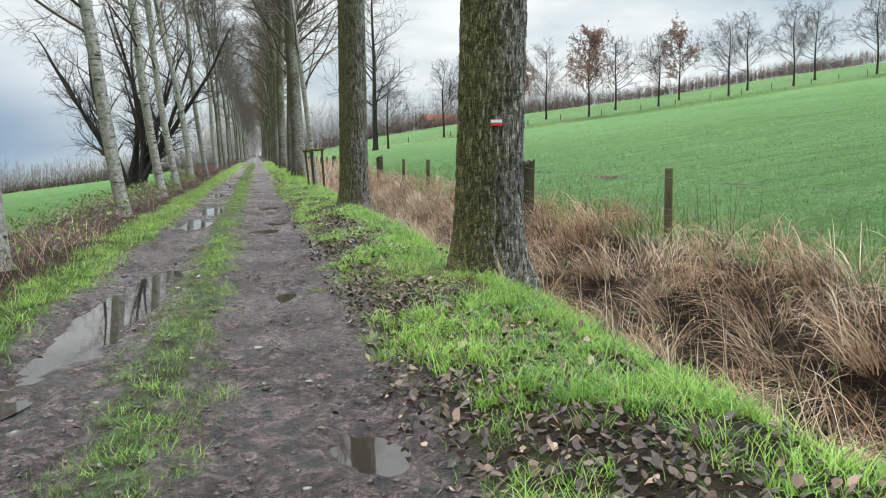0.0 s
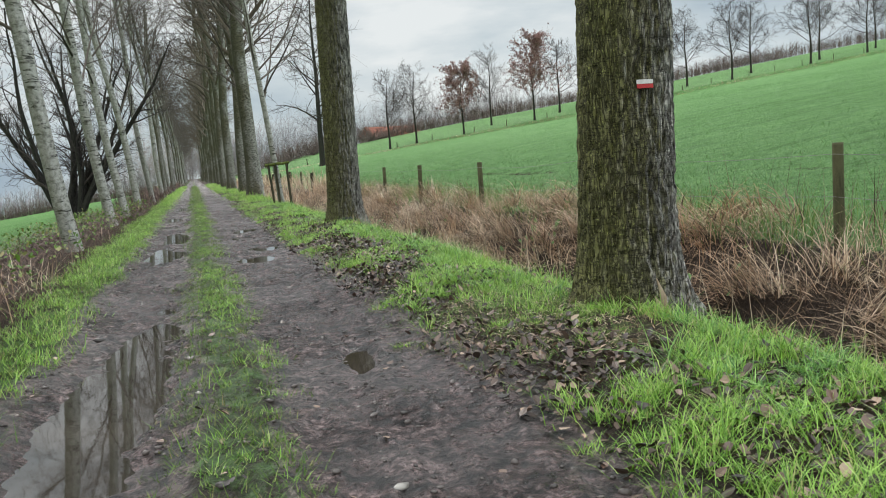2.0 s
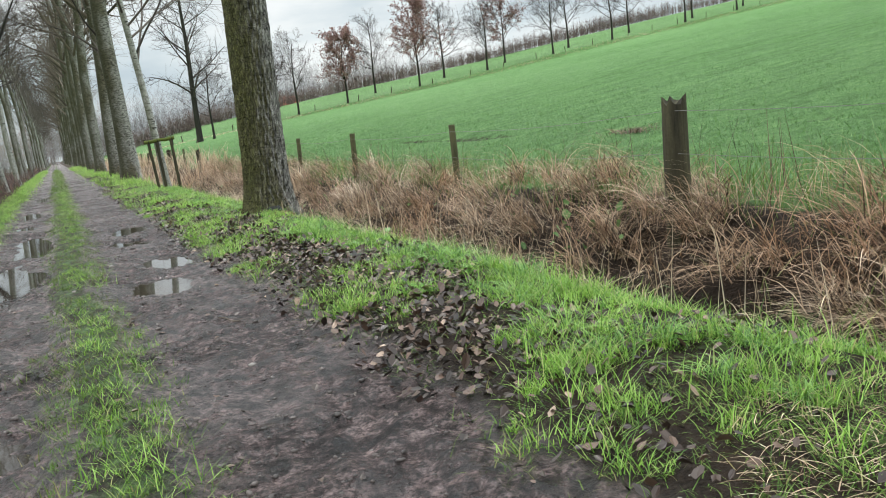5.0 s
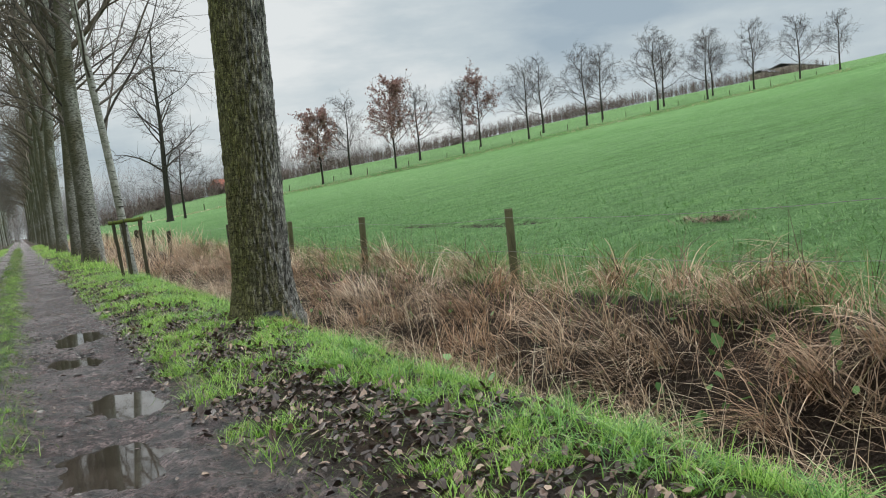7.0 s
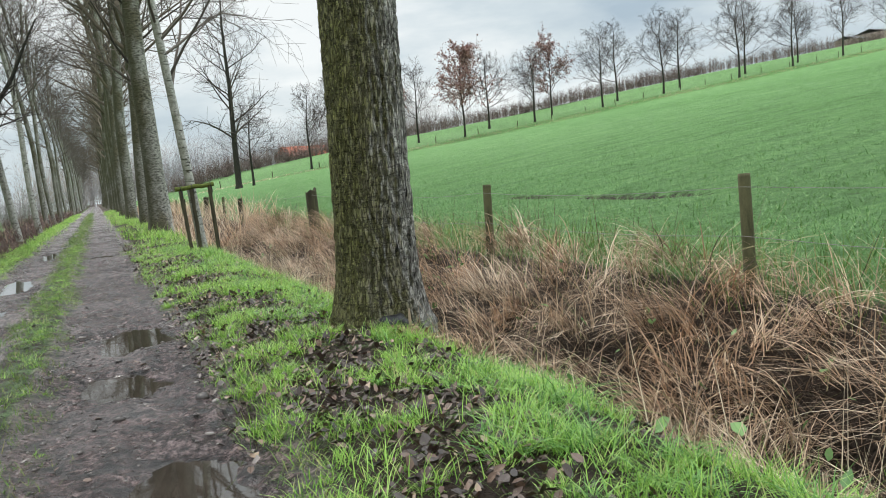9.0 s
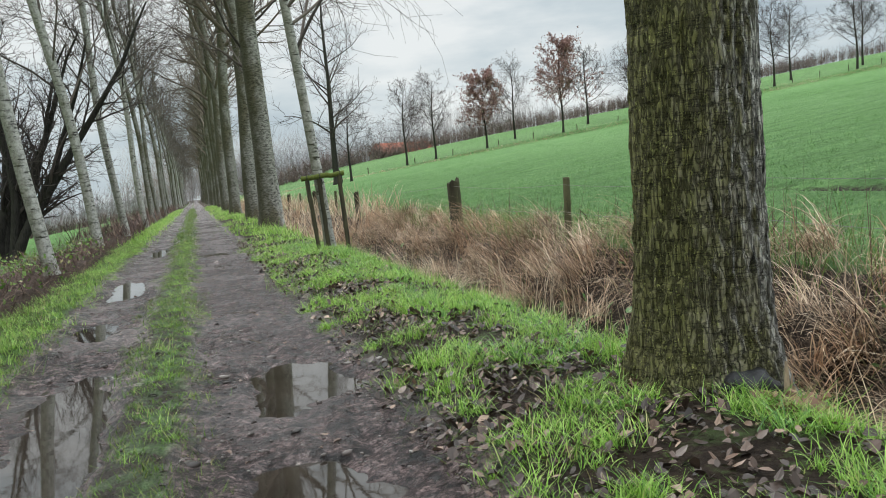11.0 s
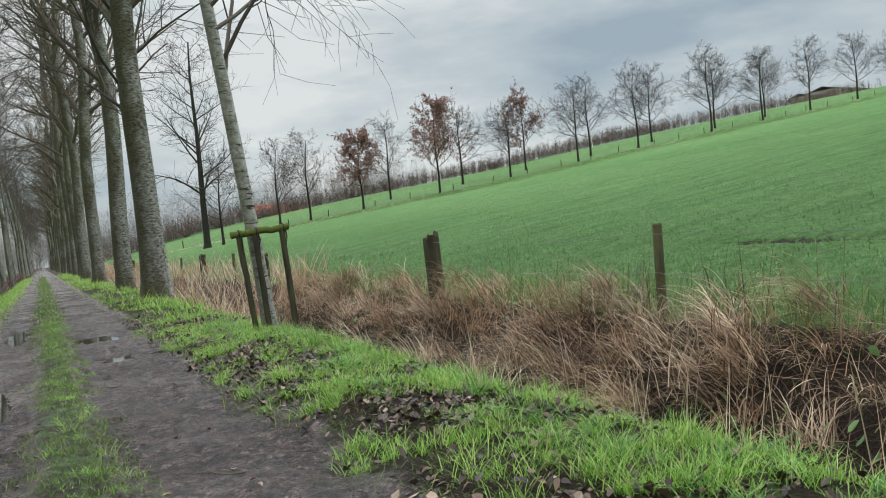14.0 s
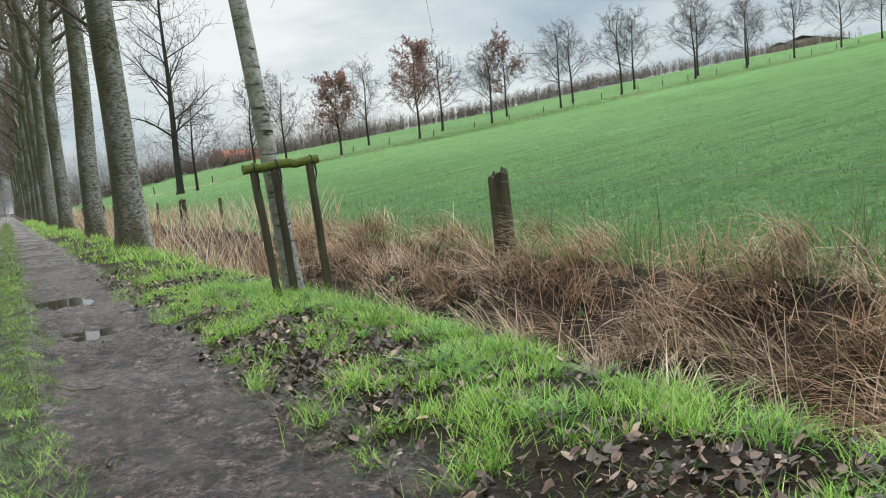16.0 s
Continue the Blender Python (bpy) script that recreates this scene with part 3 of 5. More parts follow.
def leaf_mesh(name, p, size, rng, flat=1.0):
    """Loose leaves: folded pairs of quads at the points p."""
    n = len(p)
    a = rng.uniform(0, 6.283, n)
    tilt = rng.normal(0, flat, n)
    d = np.stack((np.cos(a), np.sin(a), tilt), axis=1)
    d /= np.linalg.norm(d, axis=1, keepdims=True)
    s = np.stack((-np.sin(a), np.cos(a), rng.normal(0, 0.5 * flat, n)), axis=1)
    L = (size * rng.uniform(0.6, 1.3, n))[:, None]
    up = np.array((0, 0, 1.0)) * L
    wide = rng.uniform(0.22, 0.42, n)[:, None]
    curl = rng.uniform(-0.05, 0.3, n)[:, None]
    v = np.stack((p, p + d * L * 0.28 + s * L * wide + up * curl, p + d * L * 0.68 + s * L * wide * 0.8 + up * curl * 1.2, p + d * L + up * rng.uniform(-0.1, 0.25, n)[:, None],
                  p + d * L * 0.68 - s * L * wide * 0.8 + up * curl, p + d * L * 0.28 - s * L * wide + up * curl * 0.7), axis=1)
    f = np.arange(n)[:, None] * 6 + np.arange(6)[None]
    q = np.concatenate((f[:, [0, 1, 2, 3]], f[:, [0, 3, 4, 5]]))
    return mesh_from(name, v.reshape(-1, 3), q)


POPLAR_PLAN = [(27, 0.31, 50, 0.10, 0.09, 0.32), (7, 0.50, 45, 0.14, 0.05, 0.2), (6, 0.5, 42, 0.16, 0.03, 0.2)]
BIRCH_PLAN = [(26, 0.33, 52, 0.12, 0.05, 0.21), (7, 0.5, 48, 0.16, 0.0, 0.15), (6, 0.55, 45, 0.22, -0.05, 0.1)]
FAR_PLAN = [(20, 0.34, 51, 0.12, 0.06, 0.32), (6, 0.5, 45, 0.16, 0.02, 0.2), (6, 0.55, 42, 0.2, 0.0, 0.2)]
FIELD_PLAN = [(24, 0.52, 58, 0.10, 0.06, 0.26), (7, 0.46, 48, 0.14, 0.02, 0.2), (6, 0.54, 45, 0.18, 0.02, 0.15)]
LONE_PLAN = [(26, 0.33, 52, 0.10, 0.06, 0.22), (7, 0.48, 46, 0.14, 0.02, 0.2), (6, 0.54, 44, 0.18, 0.0, 0.15)]
RIGHT, LEFT = "poplars along the lane", "birches along the lane"


def stand(x, y, turn=0.0, scale=1.0):
    return pose(x, y, at_ground(x, y, 0.03), 0, 0, turn) @ Matrix.Scale(scale, 4)


def build_avenue():
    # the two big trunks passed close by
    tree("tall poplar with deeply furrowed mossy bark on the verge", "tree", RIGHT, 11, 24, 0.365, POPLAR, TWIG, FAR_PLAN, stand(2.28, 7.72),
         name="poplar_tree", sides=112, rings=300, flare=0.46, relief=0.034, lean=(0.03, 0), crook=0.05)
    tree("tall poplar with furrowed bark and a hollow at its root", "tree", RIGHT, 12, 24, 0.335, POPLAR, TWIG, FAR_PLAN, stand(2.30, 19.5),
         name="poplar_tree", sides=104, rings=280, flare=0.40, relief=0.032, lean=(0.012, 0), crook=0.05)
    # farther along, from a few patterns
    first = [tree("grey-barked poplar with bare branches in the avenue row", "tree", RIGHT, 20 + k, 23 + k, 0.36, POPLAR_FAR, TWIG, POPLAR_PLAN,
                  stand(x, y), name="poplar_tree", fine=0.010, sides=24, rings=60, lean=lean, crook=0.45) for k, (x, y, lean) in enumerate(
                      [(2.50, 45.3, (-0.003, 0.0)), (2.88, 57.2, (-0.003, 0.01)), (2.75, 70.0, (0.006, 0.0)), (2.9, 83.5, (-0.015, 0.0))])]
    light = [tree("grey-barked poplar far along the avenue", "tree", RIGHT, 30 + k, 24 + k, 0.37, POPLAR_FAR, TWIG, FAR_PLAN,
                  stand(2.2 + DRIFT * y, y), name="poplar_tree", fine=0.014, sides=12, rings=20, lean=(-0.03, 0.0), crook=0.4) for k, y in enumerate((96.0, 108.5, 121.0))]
    tree("pale second stem leaning against a poplar in the row", "tree", "", 29, 15, 0.15, BIRCH, TWIG_GREY, FAR_PLAN, stand(2.93, 45.5), name="birch_tree",
         fine=0.01, sides=18, rings=40, lean=(-0.085, 0.012), flare=0.2, crook=0.12)
    rng = np.random.default_rng(5)
    y = 133.0
    while y < 340:
        copy_thing(light[int(rng.integers(0, 3))], stand(2.2 + DRIFT * y + rng.uniform(-0.2, 0.2), y, float(rng.uniform(0, 360)), float(rng.uniform(0.9, 1.08))))
        y += 12.3 + rng.uniform(-0.7, 0.7)
    for k, (x, y, r, lean) in enumerate(LEFT_BIRCHES):
        tree("slender white-barked birch leaning beside the lane", "tree", LEFT, 40 + k, 16 + k, r, BIRCH, TWIG_GREY, BIRCH_PLAN, stand(x, y),
             name="birch_tree", fine=0.008, limb=0.26, sides=28, rings=54, lean=lean, flare=0.18, crook=0.5)
    thin = [tree("thin bare birch far along the lane", "tree", LEFT, 50 + k, 17 + k, 0.15, POPLAR_FAR if k else BIRCH, TWIG_GREY, FAR_PLAN, stand(-2.95 + DRIFT * y, y), name="birch_tree", fine=0.010, limb=0.34, sides=12, rings=20,
                 lean=(-0.08, 0.0), crook=0.5) for k, y in enumerate((60.0, 68.0, 77.0))]
    y = 85.0
    while y < 340:
        copy_thing(thin[int(rng.integers(0, 3))], stand(-2.95 + DRIFT * y + rng.uniform(-0.35, 0.35), y, float(rng.uniform(-40, 40)), float(rng.uniform(0.9, 1.2))))
        y += 11.0 + rng.uniform(-2.5, 2.5)


LEFT_BIRCHES = [(-3.25, 9.9, 0.168, (0.0, 0.0)), (-2.95, 18.8, 0.155, (-0.15, 0.0)), (-2.95, 27.8, 0.15, (-0.13, 0.02)), (-2.92, 33.6, 0.14, (-0.13, 0)),
                (-3.0, 44.0, 0.16, (-0.12, 0)), (-2.55, 50.5, 0.15, (-0.10, 0))]
build_avenue()


def build_field_trees():
    g = "double row of trees across the field"
    bare = [tree("bare young tree in the row beyond the field", "tree", g, 60 + k, 11.8 + 0.7 * k, 0.20, DARK_BARK, TWIG_DARK, FIELD_PLAN, stand(x, 145.0),
                 name="field_tree", fine=0.017, sides=8, rings=16, crook=0.3, taper=0.2) for k, x in enumerate((34.3, 39.2, 90.8))]
    red = [tree("young tree still holding russet leaves beyond the field", "tree", g, 70 + k, h, 0.20, DARK_BARK, TWIG_DARK, FIELD_PLAN, stand(x, y),
                name="field_tree", leaves=(2 * n, 0.27, RUSSET), fine=0.017, sides=8, rings=16, crook=0.3, taper=0.2)
           for k, (x, y, n, h) in enumerate(((48.1, 145.0, 3200, 11.5), (62.0, 145.0, 4200, 14.2), (86.4, 156.0, 2200, 13.4)))]
    rng = np.random.default_rng(8)
    for x, y in ((57.7, 156.0), (72.4, 156.0), (76.1, 145.0), (102.0, 156.0), (105.0, 145.0), (118.0, 156.0), (124.0, 145.0), (136.0, 156.0), (138.5, 145.0), (151.5, 156.0), (153.0, 145.0), (168.5, 145.0), (183.0, 145.0)):
        copy_thing(bare[int(rng.integers(0, 3))], stand(x, y, float(rng.uniform(0, 360)), float(rng.uniform(0.95, 1.12)) * (1.1 if x > 100 else 1.0)))
    tree("large bare tree standing alone low in the field", "tree", "", 81, 23.0, 0.40, DARK_BARK, TWIG_DARK, LONE_PLAN, stand(17.4, 115), name="field_tree", fine=0.016, sides=10, rings=20, taper=0.2)
    copy_thing(bare[0], stand(19.2, 115, 80, 0.8))


build_field_trees()

# ---- fence, guard, marker ----


def post_mesh(name, height, r, rng, ragged=0.0, sides=22):
    """A round post, slightly crooked, with a worn or a rotted, splintered top."""
    z = np.concatenate((np.linspace(-0.55, height - 0.12, 12), np.linspace(height - 0.10, height, 5)))
    a = np.linspace(0, 2 * math.pi, sides, endpoint=False)
    A, Z = np.meshgrid(a, z)
    R = r * (1 + 0.05 * np.sin(2 * A + 1) + 0.10 * fbm(A * 3, Z * 2.5, int(rng.integers(0, 90)), 3)) * (1 - 0.05 * np.clip(Z, 0, 9))
    top = ragged * (0.9 * hashed(np.floor(A * 3.5), np.zeros_like(A), int(rng.integers(0, 90))) ** 2 + 0.25 * np.sin(A + 1) - 0.4)
    grow_up = np.clip((Z - height + 0.25) / 0.25, 0, 1)
    V = np.stack((R * np.cos(A), R * np.sin(A), Z + top * grow_up), axis=-1).reshape(-1, 3)
    n = len(z)
    i, j = np.meshgrid(np.arange(sides), np.arange(n - 1))
    p, q = j * sides + i, j * sides + (i + 1) % sides
    faces = np.stack((p, q, q + sides, p + sides), axis=-1).reshape(-1, 4)
    cap = n * sides
    V = np.concatenate((V, [[0, 0, height - 0.02 - ragged * 0.55]]))
    k = np.arange(sides)
    lid = np.stack(((n - 1) * sides + k, (n - 1) * sides + (k + 1) % sides, np.full(sides, cap), np.full(sides, cap)), axis=1)
    me = bpy.data.meshes.new(name)
    me.from_pydata(V.tolist(), [], faces.tolist() + [f[:3].tolist() for f in lid])
    me.polygons.foreach_set("use_smooth", np.full(len(me.polygons), ragged == 0))
    return me


def build_fence():
    rng = np.random.default_rng(3)
    fence = empty("fence", pose(4.7, 8, 0.2), "wire field fence on round wooden posts beside the ditch", "fence")
    inv = fence.matrix_world.inverted()
    tops = []
    places = [(4.66, 3.9, 1.16, 0.045, 0.0), (4.68, 8.13, 1.163, 0.05, 0.0), (4.33, 12.35, 1.22, 0.12, 0.09), (4.69, 17.56, 1.165, 0.05, 0.0), (4.75, 22.2, 1.17, 0.055, 0.0),
              (4.82, 26.35, 1.17, 0.05, 0.0), (4.86, 31.46, 1.23, 0.13, 0.10), (5.02, 42.2, 1.09, 0.08, 0.05), (5.06, 46.3, 1.17, 0.05, 0.0), (5.13, 51.9, 1.2, 0.12, 0.09), (5.2, 57.2, 1.14, 0.05, 0.0)]
    places += [(4.75 + DRIFT * (y - 20), y, 1.13 + 0.03 * math.sin(y), 0.05 if k % 3 else 0.09, 0.0 if k % 3 else 0.1) for k, y in enumerate(np.arange(62.4, 98, 5.1))]
    for x, y, top, r, ragged in places:
        zg = at_ground(x, y)
        lean = float(rng.uniform(-1.5, 1.5))
        ob = solid("post", post_mesh("post", top - zg, r, rng, ragged), WOOD_OLD if ragged else WOOD_POST, fence,
                   "thick rotting post with a splintered top" if ragged else "round weathered post")
        ob.matrix_parent_inverse = inv
        ob.matrix_basis = pose(x, y, zg, lean, float(rng.uniform(-2, 2)), 0)
        tops.append((x, y, top))
    for drop in (0.10, 0.48):
        for (x0, y0, z0), (x1, y1, z1) in zip(tops, tops[1:]):
            tubes = Tubes()
            s = np.linspace(0, 1, 6)
            sag = 0.05 * 4 * s * (1 - s)
            tubes.add(np.stack((x0 + (x1 - x0) * s - 0.06, y0 + (y1 - y0) * s, z0 + (z1 - z0) * s - drop - sag), axis=1), np.full(6, 0.0022), 4)
            ob = solid("wire", tubes.mesh("wire"), WIRE, fence, "thin rusted fence wire")
            ob.matrix_parent_inverse = inv


def build_guard():
    """A young birch between three stakes with a mossy cross bar."""
    rng = np.random.default_rng(4)
    root = empty("tree_guard", pose(2.35, 31.8, at_ground(2.35, 31.8)), "three wooden stakes with a mossy cross bar round a birch", "tree guard")
    inv = root.matrix_world.inverted()
    feet = GUARD_FEET
    heads = GUARD_HEADS
    for (x, y), (hx, hy, hz) in zip(feet, heads):
        zg = at_ground(x, y) - 0.2
        t = Tubes()
        s = np.linspace(0, 1, 9)[:, None]
        p = np.array((x, y, zg)) * (1 - s) + np.array((hx, hy, hz)) * s + rng.normal(0, 0.0025, (9, 3))
        t.add(p, 0.043 + rng.normal(0, 0.002, 9), 10)
        t.add(p[-1] + np.array(((0, 0, 0), (0, 0, 0.004))), np.array((0.044, 0.001)), 10)
        ob = solid("stake", t.mesh("stake"), WOOD_OLD, root)
        ob.matrix_parent_inverse = inv
    a, b = (np.array(h) for h in GUARD_BAR)
    s = np.linspace(0, 1, 14)[:, None]
    t = Tubes()
    p = a * (1 - s) + b * s + rng.normal(0, 0.006, (14, 3))
    rad = 0.05 + rng.normal(0, 0.005, 14)
    t.add(p, rad, 12)
    for e, k in ((p[0], rad[0]), (p[-1], rad[-1])):
        t.add(np.array((e, e + (b - a) * 0.004)), np.array((k, 0.002)), 12)
    bar = solid("cross_bar", t.mesh("cross_bar"), MOSS, root, "cross bar thick with green moss")
    bar.matrix_parent_inverse = inv
    for k in (0.12, 0.42, 0.9):
        t = Tubes()
        c = a * (1 - k) + b * k
        ang = np.linspace(0, 2 * math.pi, 14)
        along = (b - a) / np.linalg.norm(b - a)
        t.add(c + np.outer(np.cos(ang), (0, 0, 0.058)) + np.outer(np.sin(ang), np.cross(along, (0, 0, 1)) * 0.058), np.full(14, 0.008), 5)
        tail = c + np.array((0.02, -0.06, -0.04))
        t.add(np.array((tail, tail + (0.01, -0.01, -0.10), tail + (-0.01, 0.0, -0.22))), np.array((0.012, 0.010, 0.004)), 5)
        solid("strap", t.mesh("strap"), STRAP, bar, "black rubber tie hanging loose")
    tree("slim pale birch tied to a stake guard on the verge", "tree", "", 91, 15, 0.10, BIRCH, TWIG_GREY, BIRCH_PLAN, stand(2.37, 31.99),
         name="birch_tree", fine=0.0045, sides=28, rings=60, lean=(-0.09, 0.008), flare=0.25, crook=0.10)


GUARD_FEET = [(2.11, 31.70), (2.30, 31.72), (2.69, 31.70)]
GUARD_HEADS = [(1.99, 31.80, 1.46), (2.22, 31.80, 1.48), (2.62, 31.80, 1.52)]
GUARD_BAR = [(1.89, 31.80, 1.50), (2.72, 31.80, 1.56)]


def build_marker():
    root = empty("trail_marker", pose(2.28, 7.72, 1.69), "red and white painted waymark on the poplar trunk", "waymark")
    for name, mat, z0, z1 in (("white_stripe", WHITE_PAINT, 0.001, 0.031), ("red_stripe", RED_PAINT, -0.030, -0.001)):
        bm = bmesh.new()
        grid = []
        for r in (0.372, 0.384):
            for z in (z0, z1):
                grid.append([bm.verts.new((0.05 + r * math.cos(a), r * math.sin(a), z)) for a in np.linspace(radians(-106), radians(-87.5), 9)])
        for lo, hi in ((0, 1), (1, 3), (3, 2), (2, 0)):
            for k in range(8):
                bm.faces.new((grid[lo][k], grid[lo][k + 1], grid[hi][k + 1], grid[hi][k]))
        for k in (0, 8):
            bm.faces.new((grid[0][k], grid[1][k], grid[3][k], grid[2][k]))
        bmesh.ops.recalc_face_normals(bm, faces=bm.faces)
        part(name, bm, mat, root, "", False)


build_fence()
build_guard()
build_marker()


# ---- willow, woods, hedges and buildings in the distance ----


def build_willow():
    rng = np.random.default_rng(15)
    x, y = -6.2, 46.0
    root = empty("willow_tree", stand(x, y), "dark many-stemmed willow behind the birches", "tree")
    stems, twigs = Tubes(), Tubes()
    for k in range(11):
        a = rng.uniform(0, 6.28)
        d = np.array((math.cos(a) * 0.30, math.sin(a) * 0.30, 1.0))
        path = limb_path(rng, (math.cos(a) * 0.35, math.sin(a) * 0.35, -0.1), d, rng.uniform(7, 11), 9, 0.09, 0.02)
        rad = np.linspace(rng.uniform(0.12, 0.2), 0.03, 10)
        stems.add(path, rad, 9)
        grow(rng, twigs, path, rad, 0, [(14, 0.28, 42, 0.15, 0.04, 0.15), (7, 0.48, 48, 0.2, 0.02, 0.15), (5, 0.5, 42, 0.2, 0, 0.15)])
    solid("trunk", stems.mesh("trunk"), DARK_BARK, root, "cluster of near-black stems")
    solid("crown", twigs.mesh("crown"), TWIG_DARK, root)


# distance haze is put into these two wood colours, paler than near twigs
HAZED_WOOD = mat_strands("far_wood", [(0.0, (0.17, 0.15, 0.155)), (0.6, (0.27, 0.245, 0.25)), (1.0, (0.40, 0.375, 0.375))], 0.9)
HAZED_BROWN = mat_strands("hazed_brown_wood", [(0.0, (0.20, 0.155, 0.135)), (0.6, (0.30, 0.24, 0.21)), (1.0, (0.42, 0.35, 0.31))], 0.9)
HEDGE = mat_strands("hedge_twigs", [(0.0, (0.08, 0.058, 0.052)), (0.6, (0.15, 0.11, 0.098)), (1.0, (0.22, 0.17, 0.15))], 0.9)


def build_wood(name, label, category, line, count, height, mat, seed, spread=6.0, stems=5, thick=0.12):
    """Far bare woodland or hedge: thousands of stems, each with its own fan of twigs, along a line."""
    rng = np.random.default_rng(seed)
    line = np.array(line, dtype=float)
    s = rng.uniform(0, len(line) - 1.001, count)
    i = s.astype(int)
    p = line[i] + (line[i + 1] - line[i]) * (s - i)[:, None] + rng.normal(0, spread, (count, 2))
    z = ground_z(p[:, 0], p[:, 1]) - 0.3
    h = height * (0.55 + 0.75 * rng.random(count) ** 1.5) * (0.75 + 0.9 * (0.5 + fbm(p[:, 0] * 0.05, p[:, 1] * 0.05, seed, 3)))
    base = np.stack((p[:, 0], p[:, 1], z), axis=1)
    roots, dirs, lens, wid = [base], [np.stack((rng.normal(0, 0.05, count), rng.normal(0, 0.05, count), np.ones(count)), axis=1)], [h], [np.full(count, thick)]
    for k in range(stems):
        f = rng.uniform(0.1, 0.8, count)
        roots.append(base + np.array((0, 0, 1.0)) * (h * f)[:, None])
        a = rng.uniform(0, 6.28, count)
        dirs.append(np.stack((np.cos(a) * 1.1, np.sin(a) * 1.1, np.ones(count) * rng.uniform(0.4, 1.3, count)), axis=1))
        lens.append(h * 0.5 * rng.uniform(0.6, 1.2, count) * (1.1 - 0.6 * f))
        wid.append(np.full(count, thick * 0.8))
    me = ribbons(name, np.concatenate(roots), np.concatenate(dirs), np.concatenate(lens), np.concatenate(wid), 0.0, rng, 1)
    tagged(solid(name, me, mat), label, category, kind="stuff")


def build_distance():
    build_wood("far_wood", "bare haze-grey woodland along the far edge of the low field", "woodland", [(-8, 250), (-40, 235), (-75, 215), (-120, 190), (-170, 150)], 2600, 5.6, HAZED_WOOD, 1, stems=9)
    build_wood("far_wood", "bare haze-grey woodland beyond the rising field", "woodland", [(4, 300), (40, 290), (80, 285), (120, 290)], 1500, 14.0, HAZED_WOOD, 2, stems=17, thick=0.07)
    build_wood("far_wood", "brownish haze-paled bare trees closing the end of the lane", "woodland", [(-16, 352), (-4, 350), (10, 352), (22, 350)], 600, 17.0, HAZED_BROWN, 6, stems=12, thick=0.09)
    build_wood("hedgerow", "brown bare hedge behind the row of trees", "hedge", [(14, 192), (60, 196), (110, 200), (160, 204), (250, 204)], 3600, 3.2, HEDGE, 3, 4.0, 17, 0.07)
    build_wood("hedgerow", "low dark hedge along the edge of the low field", "hedge", [(-6, 150), (-35, 150), (-70, 140), (-110, 120)], 2600, 1.5, HEDGE, 4, 0.8, 7, 0.09)
    rng = np.random.default_rng(77)
    for x, y, r in ((52.5, 196, 3.0), (46, 196, 1.6), (27, 186, 1.6), (34, 188, 1.5), (41, 190, 1.6), (21, 184, 1.5), (104, 198, 2.2), (158, 198, 2.6)):
        root = empty("shrub", stand(x, y), "round bare brownish shrub at the field's edge", "shrub", "shrubs at the field edge")
        t = Tubes()
        for k in range(60):
            d = headings(rng, 1, 0.9)[0]
            path = limb_path(rng, (0, 0, 0), d, r * rng.uniform(0.9, 1.4), 4, 0.15, 0.06)
            t.add(path, np.linspace(0.03, 0.015, 5), 3)
            grow(rng, t, path, np.linspace(0.03, 0.015, 5), 0, [(5, 0.5, 45, 0.2, 0.05, 0.3)])
        solid("crown", t.mesh("crown"), HEDGE, root)


ROOF_RED = mat_simple("roof_tiles", (0.26, 0.07, 0.04), (0.42, 0.13, 0.08), 3, 0.8)
ROOF_GREY = mat_simple("roof_sheets", (0.10, 0.11, 0.13), (0.18, 0.19, 0.21), 2, 0.7)
BRICK_WALL = mat_simple("pale_wall", (0.30, 0.24, 0.20), (0.45, 0.38, 0.32), 3, 0.9)
PANE = mat_simple("dark_glass", (0.02, 0.025, 0.03), (0.05, 0.055, 0.06), 3, 0.15, spec=0.5, strength=0.0)


def house(name, label, x, y, z, length, depth, eaves, ridge, roof, turn, windows):
    root = empty(name, pose(x, y, z, 0, 0, turn), label, "building")
    bm = bmesh.new()
    bmesh.ops.create_cube(bm, size=1.0)
    bmesh.ops.scale(bm, vec=(length, depth, eaves + 1.0), verts=bm.verts)
    bmesh.ops.translate(bm, vec=(0, 0, (eaves - 1.0) / 2), verts=bm.verts)
    part("wall", bm, BRICK_WALL, root, "", False)
    bm = bmesh.new()
    o, l, d = 0.3, length / 2 + 0.3, depth / 2 + 0.35
    prof = [(-d, eaves - 0.1), (0, ridge), (d, eaves - 0.1), (d, eaves - 0.3), (0, ridge - 0.2), (-d, eaves - 0.3)]
    ends = [[bm.verts.new((s * l, py, pz)) for py, pz in prof] for s in (-1, 1)]
    for k in range(6):
        bm.faces.new((ends[0][k], ends[0][(k + 1) % 6], ends[1][(k + 1) % 6], ends[1][k]))
    for e in ends:
        bm.faces.new(e)
    bmesh.ops.recalc_face_normals(bm, faces=bm.faces)
    part("roof", bm, roof, root, "", False)
    for k in range(windows):
        wx = -length / 2 + length * (k + 0.5) / windows
        bm = bmesh.new()
        bmesh.ops.create_cube(bm, size=1.0)
        bmesh.ops.scale(bm, vec=(1.1, 0.12, 1.2), verts=bm.verts)
        bmesh.ops.translate(bm, vec=(wx, -depth / 2 - 0.03, eaves * 0.5), verts=bm.verts)
        part("window", bm, PANE, root, "", False)


